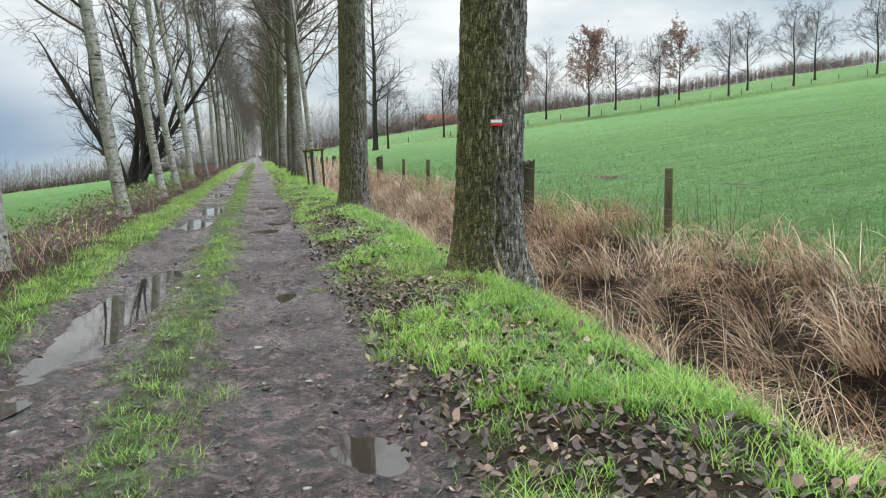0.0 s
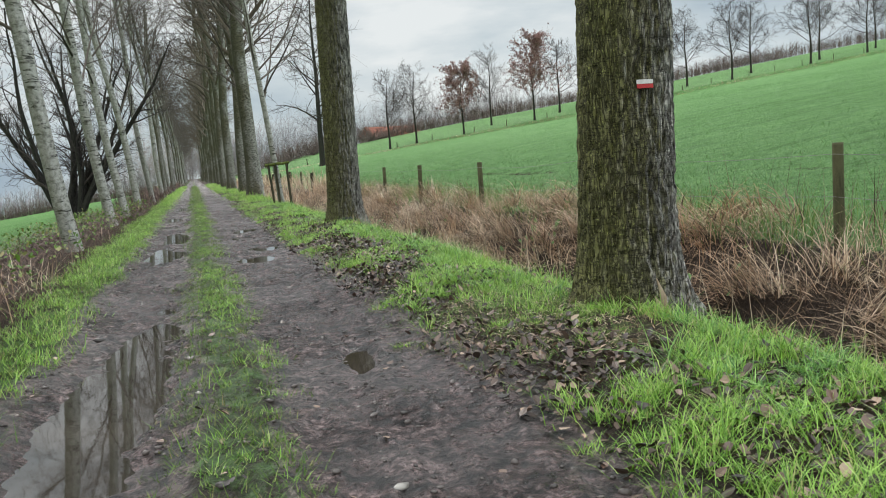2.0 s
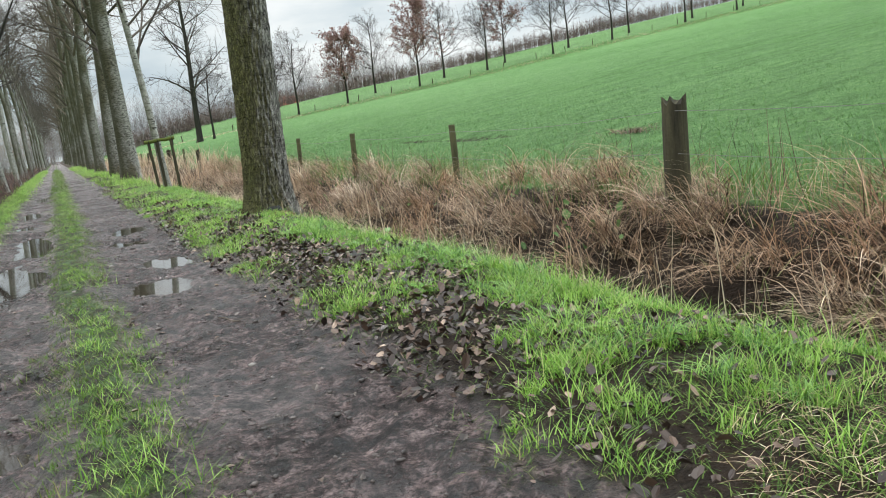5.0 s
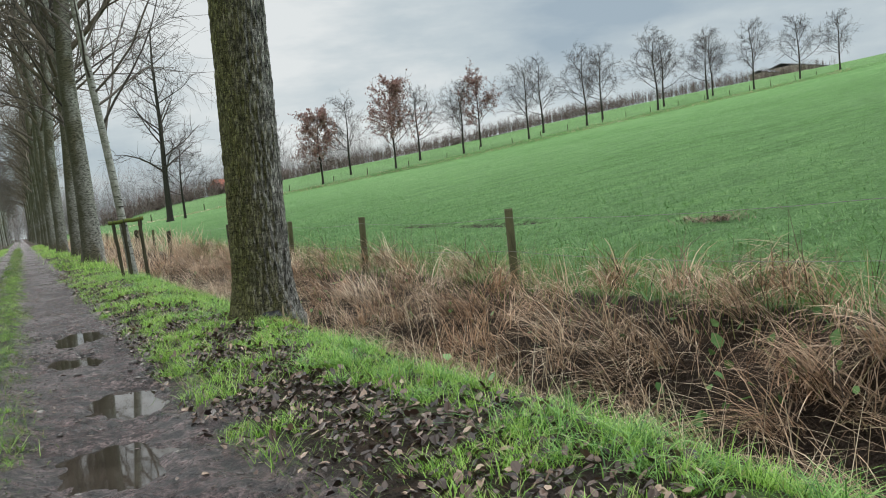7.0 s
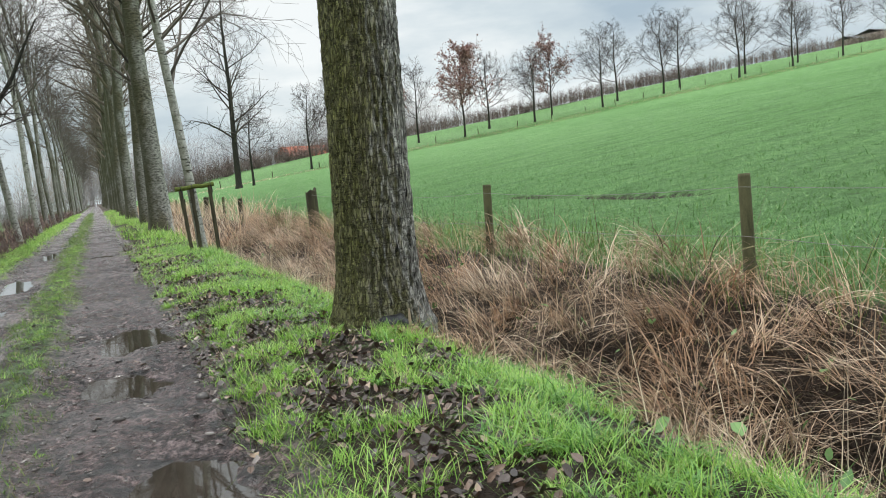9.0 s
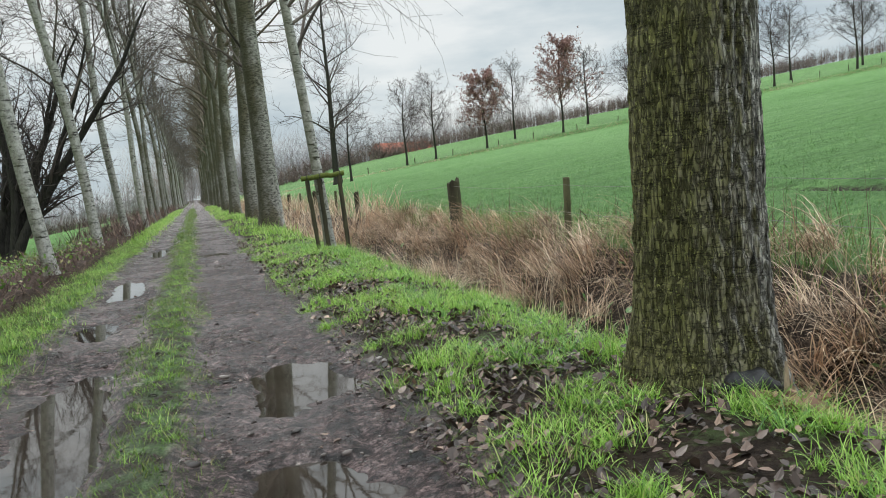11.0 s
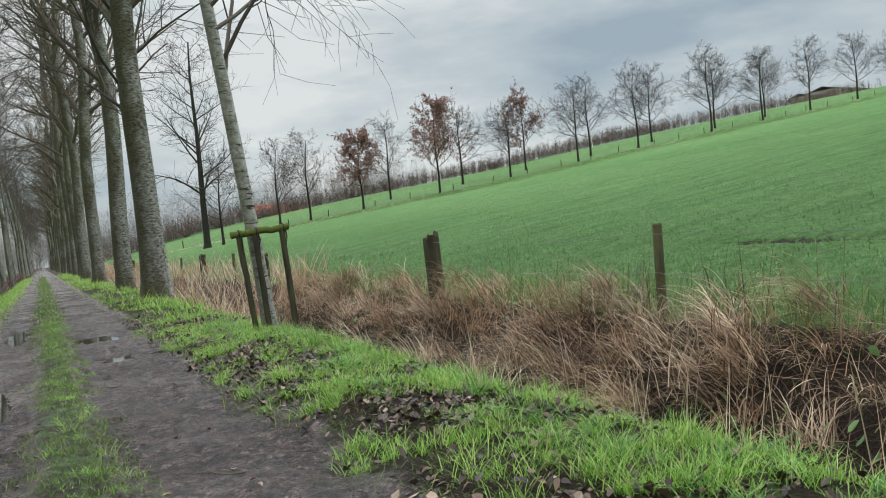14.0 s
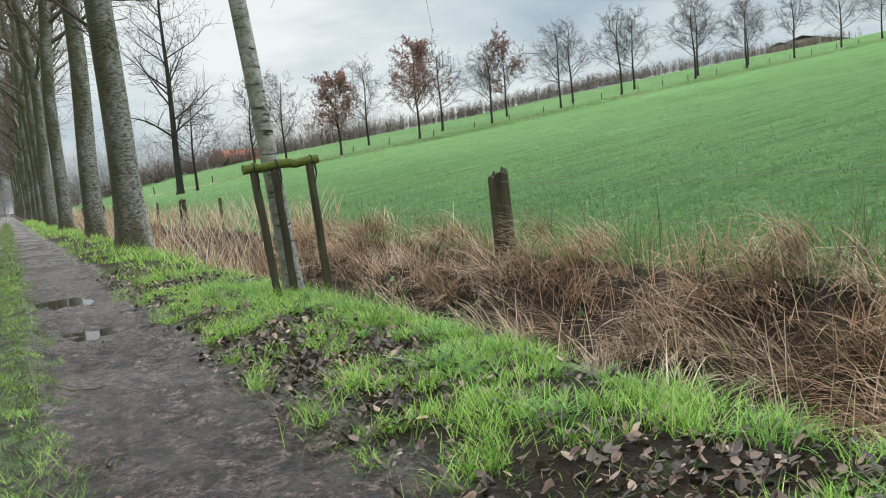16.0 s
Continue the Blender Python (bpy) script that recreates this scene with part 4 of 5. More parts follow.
build_willow()
build_distance()
house("farmhouse", "low farmhouse with a red tiled roof beyond the fields", 52.0, 215, at_ground(52, 215) - 2.2, 14, 8, 2.6, 5.0, ROOF_RED, 12, 4)
house("farm_shed", "dark barn on the crest beyond the field", 256.0, 230, at_ground(256, 230) - 1.2, 9, 8, 3.6, 4.8, ROOF_GREY, 8, 2)
house("farm_shed", "long grey barn on the crest beyond the field", 281.0, 232, at_ground(281, 232) - 1.2, 34, 12, 2.4, 3.9, ROOF_GREY, 8, 6)


# ---- grass, straw, brambles, leaves ----


def scatter(rng, n, x0, x1, y0, y1, density=None):
    """Points on the ground between two lines along the lane."""
    u, y = rng.uniform(x0, x1, n), rng.uniform(y0, y1, n)
    x = u + DRIFT * y
    if density is not None:
        keep = rng.random(n) < density(u, y, x)
        x, y = x[keep], y[keep]
    return np.stack((x, y, ground_z(x, y)), axis=1)


def in_water(p, margin=0.0):
    return p[:, 2] < WATER_Z + margin


def tufts(name, label, rng, centres, blades, length, width, mat, upright=1.4, bend=0.35, radius=0.05, segs=3):
    n = len(centres)
    size = np.clip(rng.lognormal(-0.15, 0.38, n), 0.35, 1.9)
    base = np.repeat(centres, blades, axis=0)
    k = len(base)
    off = rng.normal(0, radius, (k, 2)) * np.repeat(size, blades)[:, None]
    base[:, :2] += off
    base[:, 2] = ground_z(base[:, 0], base[:, 1]) - 0.006
    d = headings(rng, k, upright)
    d[:, :2] += off / radius * 0.12
    L = length * np.repeat(size, blades) * rng.uniform(0.5, 1.25, k)
    keep = ~in_water(base, 0.004)
    me = ribbons(name, base[keep], d[keep], L[keep], width * rng.uniform(0.7, 1.3, keep.sum()), bend, rng, segs)
    tagged(solid(name, me, mat), label, "grass", kind="stuff")


def build_grass():
    rng = np.random.default_rng(101)

    def verge(u, y, x):
        patch = fbm(x * 2.3, y * 1.7, 131, 3) * 5.5 + fbm(x * 0.6, y * 0.45, 137, 2) * 2.0 + fbm(x * 5.5, y * 4.5, 139, 2) * 3.0
        bare = np.clip(1 - np.hypot(x - 1.6, (y - 7.9) * 0.5) / 1.0, 0, 1) + np.clip(1 - np.hypot(x - 1.55, (y - 18.3) * 0.7) / 0.5, 0, 1)
        return np.clip(np.interp(u, [0.5, 0.8, 1.05, 1.3, 2.05, 2.25], [0.0, 0.0, 0.08, 0.45, 0.95, 0.75]) + patch - bare * 1.6, 0, 1)

    tufts("verge_grass", "lush bright green grass tufts on the lane's verge", rng, scatter(rng, 4300, 0.5, 2.35, 0.5, 36, verge), 46, 0.13, 0.0057, GRASS, 1.3, 0.55, 0.055, 2)
    tufts("verge_grass", "long deep green grass tussocks on the lane's verge", rng, scatter(rng, 520, 1.2, 2.3, 0.5, 34, verge), 46, 0.20, 0.0062, GRASS_DEEP, 1.2, 0.7, 0.045, 3)
    tufts("verge_grass", "lush bright green grass along the farther verge", rng, scatter(rng, 3600, 0.6, 2.3, 36, 130, verge), 6, 0.22, 0.024, GRASS, segs=2, radius=0.09)

    def middle(u, y, x):
        return np.clip(np.interp(u, [-1.25, -1.05, -0.75, -0.5], [0.1, 0.75, 0.9, 0.1]) + fbm(x * 2, y * 1.0, 151, 3) * 1.8, 0, 1)

    tufts("median_grass", "short trodden grass between the wheel ruts", rng, scatter(rng, 4200, -1.28, -0.48, 0.8, 40, middle), 16, 0.06, 0.006, GRASS_WORN, 0.9, 0.5, 0.05, 1)
    tufts("median_grass", "bright grass tufts between the wheel ruts", rng, scatter(rng, 420, -1.0, -0.52, 0.8, 40, middle), 30, 0.085, 0.0045, GRASS, 1.0, 0.4, 0.045, 2)
    tufts("median_grass", "grass strip running on between the ruts", rng, scatter(rng, 3000, -1.25, -0.5, 40, 130, middle), 6, 0.12, 0.02, GRASS_WORN, 1.0, 0.4, 0.08, 2)

    def left(u, y, x):
        return np.clip(np.interp(u, [-2.75, -2.5, -2.15, -1.95], [0.1, 0.8, 0.9, 0.1]) + fbm(x * 1.6, y * 0.8, 171, 3) * 1.6, 0, 1)

    tufts("verge_grass", "green grass strip along the bramble bank", rng, scatter(rng, 2000, -2.8, -1.95, 3, 42, left), 18, 0.11, 0.006, GRASS, 1.2, 0.4, 0.06, 2)
    tufts("trodden_grass", "duller flattened grass at the bramble bank", rng, scatter(rng, 2000, -2.9, -1.95, 3, 42, left), 14, 0.11, 0.007, GRASS_WORN, 0.9, 0.5, 0.07, 1)
    tufts("verge_grass", "green strip along the far birches", rng, scatter(rng, 3200, -2.8, -1.95, 42, 130, left), 7, 0.15, 0.02, GRASS, segs=2, radius=0.09)
    tufts("trodden_grass", "sparse yellowed grass at the rut's edge", rng, scatter(rng, 2200, 0.5, 1.4, 0.8, 40), 9, 0.08, 0.005, GRASS_WORN, 0.8, 0.5, 0.06, 2)
    x, y = 1.5 + rng.normal(0, 0.38, 420), 7.9 + rng.normal(0, 0.75, 420)
    p = np.stack((x, y, ground_z(x, y)), axis=1)
    tufts("trodden_grass", "sparse worn grass on the bare soil by the poplar", rng, p, 20, 0.07, 0.0045, GRASS_WORN, 0.9, 0.6, 0.05, 2)
    tufts("verge_grass", "small green tufts on the bare soil by the poplar", rng, p[::9], 40, 0.09, 0.005, GRASS, 1.2, 0.5, 0.045, 2)
    # the crop in the field, thinner and coarser with distance
    for n, reach, y1, size, wide in ((30000, 3.6, 46, 0.085, 0.013), (7000, 12.0, 80, 0.09, 0.018)):
        u = 4.75 + rng.exponential(reach, n)
        y = rng.uniform(2, y1, n)
        x = u + DRIFT * y
        keep = rng.random(n) < np.clip(0.75 + 1.2 * fbm(x * 0.7, y * 0.7, 191, 3), 0.2, 1)
        keep &= furrow(x, y) < 0.3
        p = np.stack((x, y, ground_z(x, y)), axis=1)[keep]
        tufts("field_crop", "low green crop leaves growing in the field", rng, p, 3, size, wide, CROP, 0.8, 0.35, 0.08, 1)


def strands(name, label, category, rng, p, length, width, mat, upright, heading, spread, bend, droop, segs=4):
    n = len(p)
    d = headings(rng, n, upright, heading, spread)
    me = ribbons(name, p, d, length * rng.uniform(0.5, 1.3, n), width * rng.uniform(0.6, 1.4, n), bend, rng, segs, droop)
    tagged(solid(name, me, mat), label, category, kind="stuff")


REED = mat_strands("pale_reed", [(0.0, (0.40, 0.31, 0.20)), (0.5, (0.62, 0.51, 0.36)), (1.0, (0.80, 0.70, 0.52))], 0.5, None, 0.4, 0.2)
STALK = mat_strands("dead_stalks", [(0.0, (0.045, 0.029, 0.020)), (0.5, (0.16, 0.105, 0.07)), (0.85, (0.34, 0.24, 0.165)), (1.0, (0.17, 0.22, 0.06))], 0.65, None, 0.3, 0.15)


def build_straw():
    rng = np.random.default_rng(202)

    def thick(u, y, x):
        return np.clip(0.78 + 1.3 * fbm(x * 0.8, y * 0.8, 211, 3), 0.4, 1)

    def lay(p):
        return math.pi + 2.6 * fbm(p[:, 0] * 0.7, p[:, 1] * 0.7, 223, 3) * 2

    # tussocks on the far bank, each combed its own way and hanging over the ditch
    c = scatter(rng, 690, 2.85, 4.7, -2.5, 40, thick)
    k = len(c)
    n = rng.integers(30, 100, k)
    idx = np.repeat(np.arange(k), n)
    lift = rng.uniform(0.0, 0.32, k)
    comb = math.pi + rng.normal(0, 1.2, k)
    p = c[idx] + np.stack((rng.normal(0, 0.075, len(idx)), rng.normal(0, 0.10, len(idx)), lift[idx] + rng.uniform(-0.08, 0.05, len(idx))), axis=1)
    kind = rng.random(len(p))
    tall = kind < 0.30
    low = (kind >= 0.30) & (kind < 0.66)
    rest = kind >= 0.66
    strands("dry_grass", "tussocks of dead straw arching over the ditch banks", "dry grass", rng, p[tall], 0.66, 0.0085, STRAW, 1.3, comb[idx][tall], 0.7, 0.16, 0.20, 4)
    strands("dry_grass", "beaten-down straw hanging over the bank", "dry grass", rng, p[low], 0.56, 0.0075, STRAW, 0.5, comb[idx][low], 0.5, 0.18, 0.18, 4)
    strands("dry_grass", "brown dead stalks tangled through the straw", "dry grass", rng, p[rest], 0.55, 0.008, STALK, 0.8, comb[idx][rest], 2.4, 0.08, 0.10, 4)
    p = scatter(rng, 7000, 2.35, 4.0, -2.5, 38)
    strands("dry_grass", "dark rotting stems down in the ditch", "dry grass", rng, p, 0.38, 0.008, STALK, 0.8, None, math.pi, 0.12, 0.10, 3)
    p = scatter(rng, 2600, 2.8, 4.7, -2.5, 38, thick)
    p[:, 2] += rng.uniform(-0.02, 0.34, len(p)) * np.clip((lane(p[:, 0], p[:, 1]) - 2.7) / 0.8, 0, 1)
    strands("dry_grass", "tangled dead straw lying over the ditch banks", "dry grass", rng, p, 0.60, 0.008, STRAW, 0.22, lay(p), 1.3, 0.12, 0.10)
    p = scatter(rng, 900, 2.5, 3.6, -2.5, 38, lambda u, y, x: np.clip(0.3 + 4.0 * fbm(x * 0.9, y * 0.6, 251, 2), 0.05, 0.9))
    strands("dry_grass", "pale upright reed stems standing in the ditch", "dry grass", rng, p, 0.85, 0.0085, REED, 4.5, None, math.pi, 0.02, 0.01)
    p = scatter(rng, 520, 2.7, 4.6, -2.5, 38, thick)
    p[:, 2] += rng.uniform(0.05, 0.40, len(p)) * np.clip((lane(p[:, 0], p[:, 1]) - 2.6) / 0.8, 0, 1)
    strands("bramble_canes", "long thin bramble canes arching out of the ditch", "brambles", rng, p, 1.15, 0.008, STALK, 0.7, None, math.pi, 0.22, 0.12, 6)
    p = scatter(rng, 6500, 3.9, 4.95, -2.5, 40, thick)
    strands("dry_grass", "fine reddish dead grass along the fence", "dry grass", rng, p, 0.50, 0.006, STRAW, 1.5, None, math.pi, 0.16, 0.05)
    a, d = rng.uniform(0, 6.28, 1500), 1.25 * np.sqrt(rng.random(1500))
    x, y = 1.55 + d * np.cos(a) * 0.7, 7.4 + d * np.sin(a)
    p = np.stack((x, y, ground_z(x, y) + rng.uniform(0.0, 0.03, 1500)), axis=1)
    strands("dry_grass", "yellowed flattened grass round the poplar's foot", "dry grass", rng, p, 0.12, 0.0035, STRAW, 0.2, None, math.pi, 0.2, 0.1, 3)
    p = scatter(rng, 5200, 2.25, 2.85, -2.5, 38, lambda u, y, x: np.clip(0.18 + 4.5 * fbm(x * 1.5, y * 0.9, 241, 3), 0.03, 0.8))
    strands("dry_grass", "pale straw stems at the ditch's lip", "dry grass", rng, p, 0.46, 0.0052, STRAW, 2.2, None, math.pi, 0.10, 0.04)
    p = scatter(rng, 9000, 2.4, 5.0, 38, 110, thick)
    p[:, 2] += rng.uniform(0, 0.4, len(p))
    strands("dry_grass", "dead grass filling the ditch far along", "dry grass", rng, p, 0.8, 0.02, STRAW, 1.6, None, math.pi, 0.12, 0.05, 3)
    x = rng.uniform(14, 185, 4200)
    y = 143.2 + rng.normal(0, 0.45, 4200)
    p = np.stack((x, y, ground_z(x, y)), axis=1)
    strands("dry_grass", "strip of dead grass below the row of trees", "dry grass", rng, p, 0.30, 0.05, STRAW, 1.0, None, math.pi, 0.2, 0.1, 2)
    x, y = 8.40 + rng.normal(0, 0.16, 260), 18.1 + rng.normal(0, 0.30, 260)
    p = np.stack((x, y, ground_z(x, y) + rng.uniform(0, 0.06, 260)), axis=1)
    strands("straw_heap", "small heap of brown straw lying in the crop", "straw heap", rng, p, 0.22, 0.012, STALK, 0.5, None, math.pi, 0.2, 0.1, 3)
    p = scatter(rng, 6500, 4.3, 5.4, 2, 40)
    strands("tall_weeds", "thin green and brown weeds along the fence", "weeds", rng, p, 0.42, 0.006, GRASS_WORN, 2.2, None, math.pi, 0.08, 0.03, 3)
    p = scatter(rng, 1500, 4.3, 5.3, 2, 40, lambda u, y, x: np.clip(0.4 + 3.0 * fbm(x * 0.5, y * 0.5, 261, 2), 0.05, 1))
    strands("tall_weeds", "dark dead weed stalks along the fence", "weeds", rng, p, 0.72, 0.0065, BRAMBLE, 3.0, None, math.pi, 0.03, 0.0, 3)


def build_brambles():
    rng = np.random.default_rng(303)

    def thick(u, y, x):
        return np.clip(0.7 + 1.5 * fbm(x * 0.6, y * 0.6, 311, 3), 0.1, 1) * np.interp(u, [-5.6, -4.8, -2.9, -2.55], [0.2, 1, 1, 0.25])

    p = scatter(rng, 16000, -5.6, -2.5, -1, 46, thick)
    p[:, 2] += rng.uniform(-0.05, 0.22, len(p))
    strands("brambles", "brown thicket of bare bramble stems on the bank", "brambles", rng, p, 0.62, 0.006, BRAMBLE, 0.9, None, math.pi, 0.28, 0.16)
    p = scatter(rng, 1500, -5.4, -2.5, 2, 14, thick)
    strands("dry_grass", "pale dead grass among the brambles", "dry grass", rng, p, 0.6, 0.006, STRAW, 1.4, None, math.pi, 0.2, 0.08)
    p = scatter(rng, 7000, -5.4, -2.6, 46, 130, thick)
    p[:, 2] += rng.uniform(0, 0.3, len(p))
    strands("brambles", "reddish brown undergrowth below the far birches", "brambles", rng, p, 0.85, 0.02, BRAMBLE, 1.3, None, math.pi, 0.2, 0.08, 3)
    p = scatter(rng, 4200, -5.5, -2.7, 2, 40, thick)
    p[:, 2] += rng.uniform(0.1, 0.5, len(p))
    tagged(solid("bramble_leaves", leaf_mesh("bramble_leaves", p, 0.07, rng), GRASS_WORN), "few dull green leaves left on the brambles", "brambles", kind="stuff")
    p = scatter(rng, 2400, 2.5, 4.5, 1, 36, lambda u, y, x: np.clip(3 * fbm(x * 0.6, y * 0.6, 331, 2), 0.04, 1))
    p[:, 2] += rng.uniform(0.05, 0.35, len(p))
    tagged(solid("bramble_leaves", leaf_mesh("bramble_leaves", p, 0.09, rng), CROP), "green bramble leaves down in the ditch", "brambles", kind="stuff")


PALE_LEAF = mat_simple("pale_dead_leaf", (0.09, 0.055, 0.038), (0.25, 0.165, 0.115), 25, 0.5, strength=0.5)


def build_litter():
    rng = np.random.default_rng(404)

    def drift(u, y, x):
        foot = 0.5 * np.clip(1.3 - np.hypot(x - 1.6, (y - 7.3) * 0.8), 0, 1)
        return np.clip(np.interp(u, [0.35, 0.6, 1.3, 1.7, 2.2], [0.05, 0.55, 0.8, 0.4, 0.22]) - 1.1 * foot + 1.6 * fbm(x * 1.1, y * 0.8, 411, 3) - 2.0 * fbm(x * 2.3, y * 1.7, 131, 3), 0, 1)

    p = scatter(rng, 34000, 0.4, 2.45, 0.5, 38, drift)
    p[:, 2] += rng.uniform(0.004, 0.04, len(p))
    p = p[~in_water(p, 0.03)]
    tagged(solid("leaf_litter", leaf_mesh("leaf_litter", p, 0.054, rng, 0.65), DEAD_LEAF), "wet brown fallen leaves strewn over the verge", "leaf litter", kind="stuff")
    # the leaves that lie nearest the walked rut, one by one
    bed = empty("leaf_litter", pose(1.2, 12, 0.1), "large brown poplar leaves lying on the wet verge", "leaf litter")
    shapes = []
    for k in range(7):
        me = leaf_mesh("fallen_leaf", np.zeros((1, 3)), 0.068, rng, 0.5)
        me.materials.append(DEAD_LEAF if k % 3 else PALE_LEAF)
        shapes.append(me)
    p = scatter(rng, 900, 0.6, 1.75, 1.6, 30, drift)
    for x, y, z in p[~in_water(p, 0.03)][:290]:
        leaf = new("fallen_leaf", shapes[int(rng.integers(0, 7))])
        leaf.parent = bed
        leaf.matrix_parent_inverse = bed.matrix_world.inverted()
        leaf.matrix_basis = pose(x, y, z + 0.02, float(rng.normal(0, 16)), float(rng.normal(0, 16)), float(rng.uniform(0, 360)))
    p = scatter(rng, 1500, -2.6, 0.5, 1.5, 38)
    p[:, 2] += 0.006
    p = p[~in_water(p, 0.03)]
    tagged(solid("leaf_litter", leaf_mesh("leaf_litter", p, 0.045, rng, 0.2), DEAD_LEAF), "scattered brown leaves trodden into the mud", "leaf litter", kind="stuff")


def build_clods():
    """Lumps of mud and small stones on the wheel ruts."""
    rng = np.random.default_rng(606)

    def rut(u, y, x):
        return np.clip(np.interp(u, [-2.1, -1.9, -1.15, -1.0, -0.7, -0.55, 0.5, 0.8], [0.3, 0.8, 0.8, 0.3, 0.3, 0.7, 0.8, 0.4]) + 2.2 * fbm(x * 2, y * 1.5, 611, 3), 0.02, 1)

    p = scatter(rng, 10500, -2.1, 0.9, 1.2, 24, rut)
    p = p[~in_water(p, 0.012)]
    n = len(p)
    bm = bmesh.new()
    bmesh.ops.create_icosphere(bm, subdivisions=1, radius=1.0)
    v0 = np.array([v.co[:] for v in bm.verts])
    f0 = np.array([[v.index for v in f.verts] for f in bm.faces])
    bm.free()
    size = rng.lognormal(math.log(0.0078), 0.5, n)
    a = rng.uniform(0, 6.28, n)
    lump = v0[None] * (1 + rng.normal(0, 0.22, (n, len(v0), 1))) * np.stack((rng.uniform(0.8, 1.6, n), rng.uniform(0.8, 1.4, n), rng.uniform(0.35, 0.8, n)), axis=1)[:, None]
    x = lump[..., 0] * np.cos(a)[:, None] - lump[..., 1] * np.sin(a)[:, None]
    y = lump[..., 0] * np.sin(a)[:, None] + lump[..., 1] * np.cos(a)[:, None]
    v = p[:, None] + np.stack((x, y, lump[..., 2]), axis=-1) * size[:, None, None]
    f = (np.arange(n) * len(v0))[:, None, None] + f0[None]
    me = mesh_from("mud_clods", v.reshape(-1, 3), f.reshape(-1, 3), smooth=True)
    tagged(solid("mud_clods", me, CLOD), "dark clods of mud and grit on the lane", "mud", kind="stuff")


CLOD = mat_strands("mud_clods", [(0.0, (0.025, 0.019, 0.016)), (0.7, (0.085, 0.066, 0.058)), (0.95, (0.13, 0.105, 0.095)), (1.0, (0.32, 0.29, 0.26))], 0.42, None, 0.5)


def build_twigs():
    rng = np.random.default_rng(505)
    p = scatter(rng, 46, -1.9, 1.6, 1.8, 36)
    for x, y, z in p[~in_water(p, 0.03)]:
        t = Tubes()
        a, L = rng.uniform(0, 6.28), rng.uniform(0.12, 0.5)
        s = np.linspace(0, 1, 6)
        pts = np.stack((x + np.cos(a) * L * s + rng.normal(0, 0.008, 6), y + np.sin(a) * L * s + rng.normal(0, 0.008, 6), s * 0), axis=1)
        pts[:, 2] = ground_z(pts[:, 0], pts[:, 1]) + 0.006
        t.add(pts, np.linspace(0.006, 0.003, 6) * rng.uniform(0.7, 1.4), 5)
        tagged(solid("fallen_twig", t.mesh("fallen_twig"), TWIG), "thin brown twig lying on the muddy ground", "twig", "fallen twigs")


def build_stub():
    """A splintered pale root stub at the foot of the first poplar."""
    rng = np.random.default_rng(9)
    t = Tubes()
    for k in range(5):
        x, y = 2.26 + 0.035 * k, 7.20 + 0.012 * k
        z = at_ground(x, y) - 0.04
        h = (0.20, 0.34, 0.26, 0.16, 0.22)[k]
        t.add(np.array(((x, y, z), (x - 0.02, y - 0.01, z + h * 0.6), (x - 0.05 - 0.01 * k, y + 0.01, z + h))), np.array((0.028, 0.022, 0.003)), 6)
    tagged(solid("broken_root", t.mesh("broken_root"), PALE_WOOD), "pale splintered root stub at the poplar's foot", "root")
    far = empty("far_fence", pose(60, 144.4, at_ground(60, 144.4)), "low posts along the row of field trees", "fence")
    for x in np.arange(20, 180, 7.3):
        y = 144.4
        ob = solid("post", post_mesh("post", 1.0, 0.07, rng, 0.0, 7), WOOD_OLD, far)
        ob.matrix_parent_inverse = far.matrix_world.inverted()
        ob.matrix_basis = pose(float(x + rng.uniform(-1, 1)), y, at_ground(x, y), 0, float(rng.normal(0, 3)), 0)


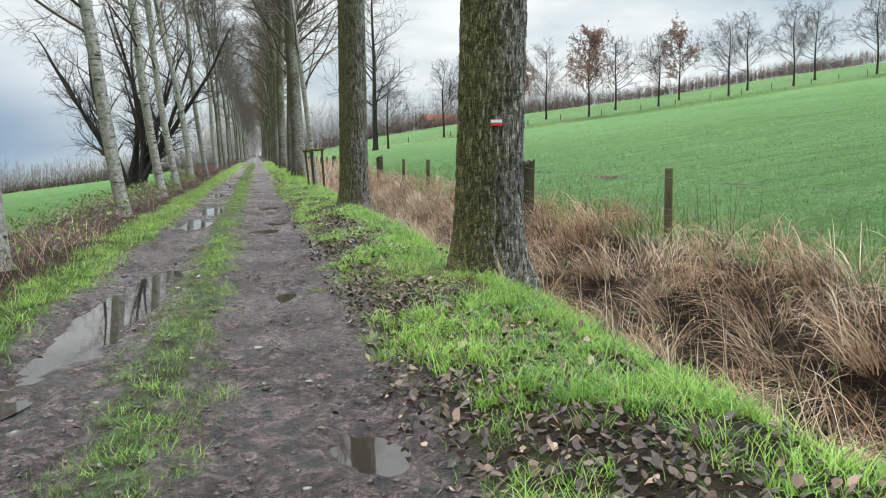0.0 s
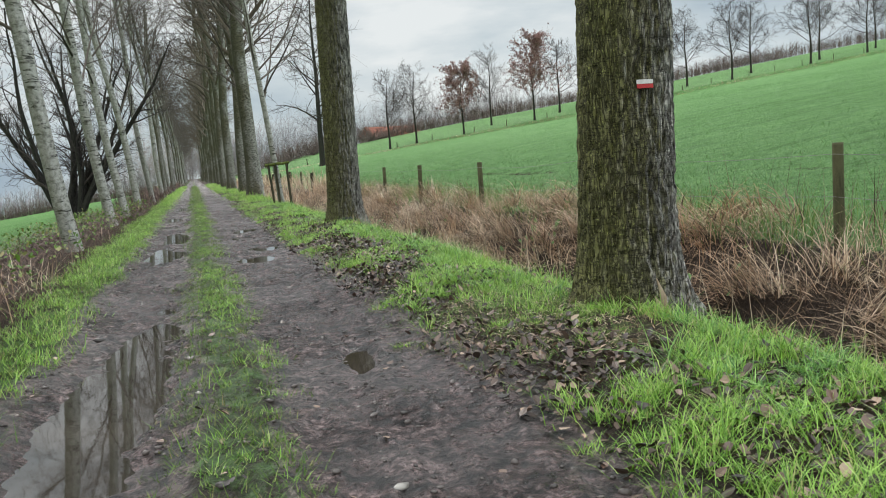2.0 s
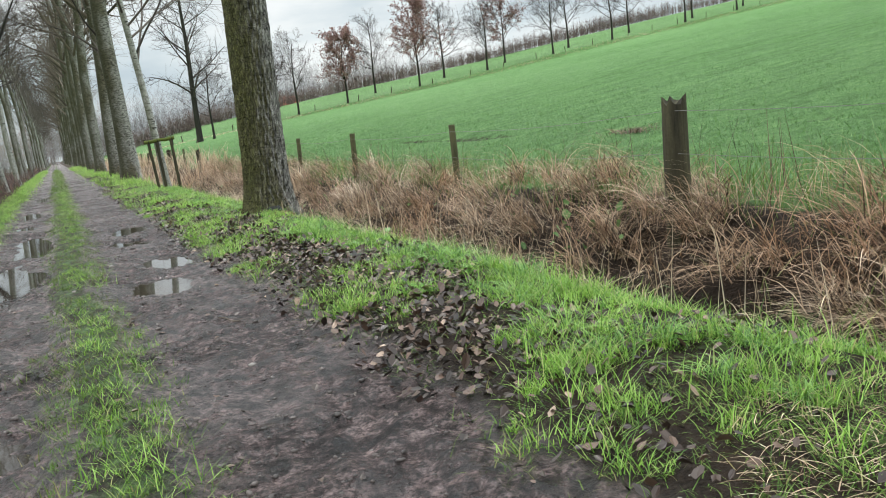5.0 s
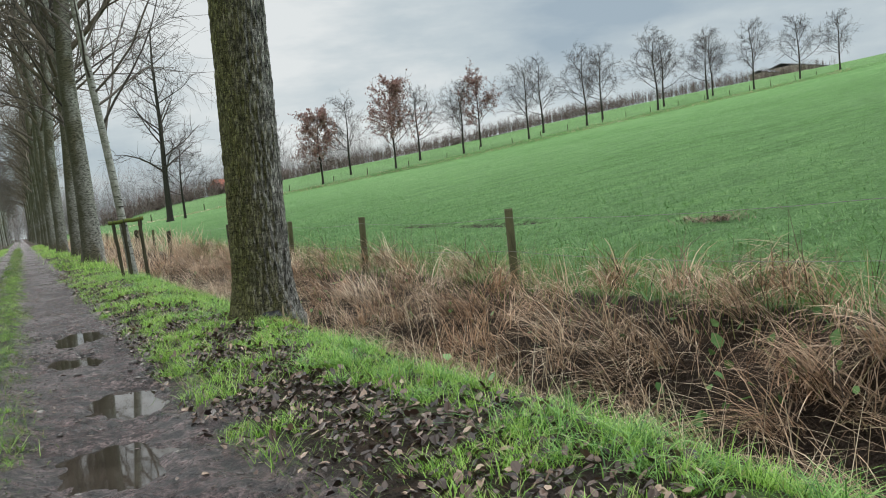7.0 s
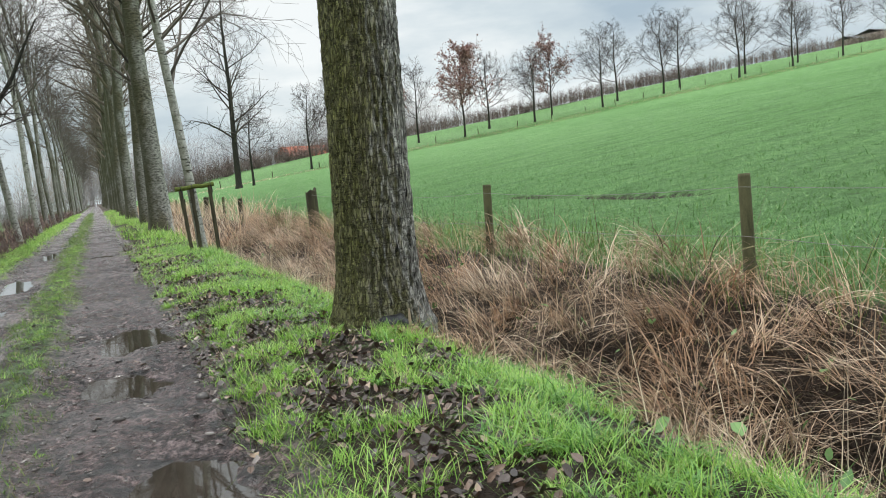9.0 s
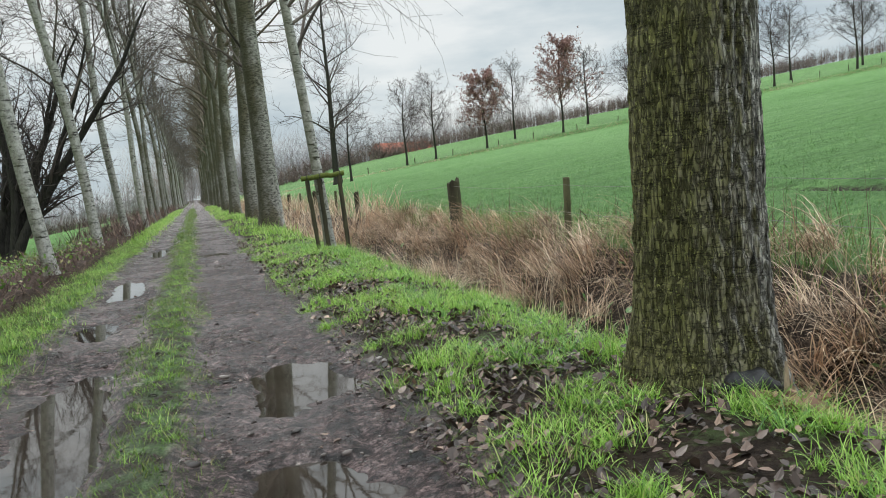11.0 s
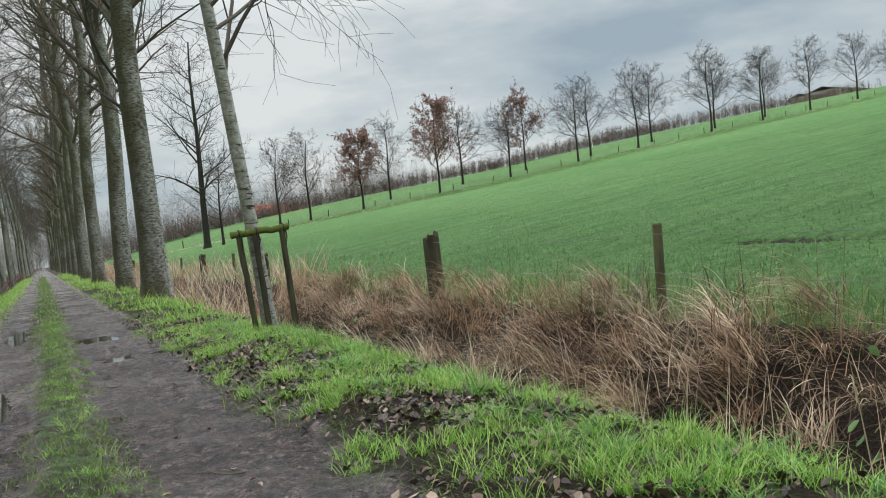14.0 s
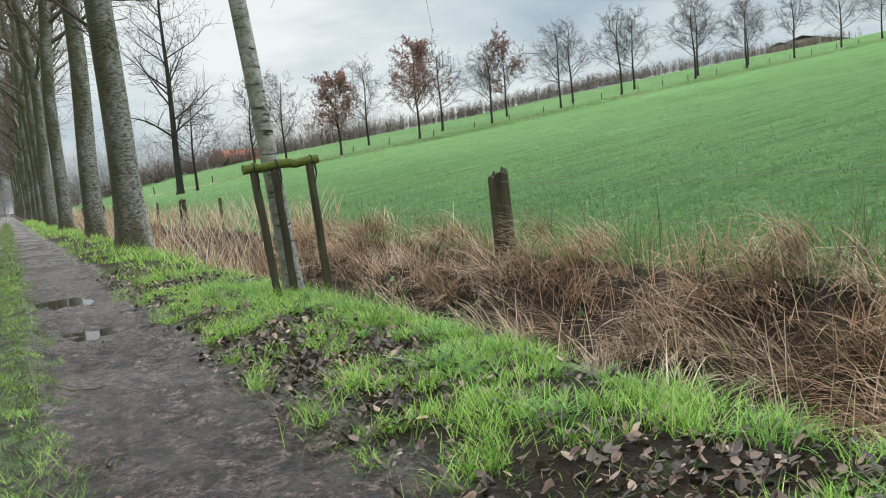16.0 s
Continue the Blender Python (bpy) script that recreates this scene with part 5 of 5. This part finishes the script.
def build_second_foot():
    """A near-black lump for the dark hollow between two roots of the second poplar, a dead shoot and a heap of leaves
    before it.
    """
    rng = np.random.default_rng(19)
    x0, y0 = 2.27, 19.10
    # solid lump: its near-black colour gives the hollow's darkness, no cavity is cut
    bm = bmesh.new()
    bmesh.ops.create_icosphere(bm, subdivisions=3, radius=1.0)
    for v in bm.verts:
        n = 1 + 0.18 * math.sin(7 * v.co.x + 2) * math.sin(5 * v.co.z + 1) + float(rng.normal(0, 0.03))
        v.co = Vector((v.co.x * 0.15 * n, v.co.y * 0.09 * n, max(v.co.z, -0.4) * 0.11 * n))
    hollow_lump = part("hollow_stand_in", bm, HOLLOW_BLACK)
    hollow_lump.matrix_world = pose(x0, y0, at_ground(x0, y0) + 0.02, 0, 0, -18)
    tagged(hollow_lump, "near-black lump standing in for the hollow between the poplar's roots", "stump")
    t = Tubes()
    for x, y, h, d in ((2.34, 18.92, 0.26, 0.012), (2.39, 18.96, 0.14, 0.05), (2.30, 18.90, 0.10, -0.04)):
        z = at_ground(x, y) - 0.03
        t.add(np.array(((x, y, z), (x + d, y, z + h * 0.5), (x + d * 0.5, y - 0.01, z + h))), np.array((0.017, 0.014, 0.008)), 7)
    tagged(solid("dead_shoot", t.mesh("dead_shoot"), PALE_WOOD), "short broken dead shoots at the poplar's foot", "shoot")
    r, a = 0.26 * np.sqrt(rng.random(240)), rng.uniform(0, 6.283, 240)
    x, y = 2.40 + r * np.cos(a), 18.80 + r * np.sin(a) * 0.8
    p = np.stack((x, y, ground_z(x, y) + 0.01 + 0.09 * rng.random(240) * (1 - r / 0.28)), axis=1)
    tagged(solid("leaf_heap", leaf_mesh("leaf_heap", p, 0.075, rng, 0.6), ORANGE_LEAF), "heap of orange-brown leaves against the poplar's roots", "leaf heap", kind="stuff")


# near-black in place of the dark inside the root hollow
HOLLOW_BLACK = mat_simple("hollow_black", (0.006, 0.006, 0.007), (0.028, 0.027, 0.028), 14, 0.45, spec=0.4, strength=0.8)
ORANGE_LEAF = mat_strands("orange_leaves", [(0.0, (0.10, 0.055, 0.035)), (0.6, (0.30, 0.17, 0.11)), (1.0, (0.52, 0.36, 0.25))], 0.55)
PALE_WOOD = mat_simple("splintered_wood", (0.26, 0.19, 0.12), (0.50, 0.40, 0.28), 30, 0.8, (1, 1, 0.2))
build_stub()
build_second_foot()
build_grass()
build_straw()
build_brambles()
build_litter()
build_clods()
build_twigs()
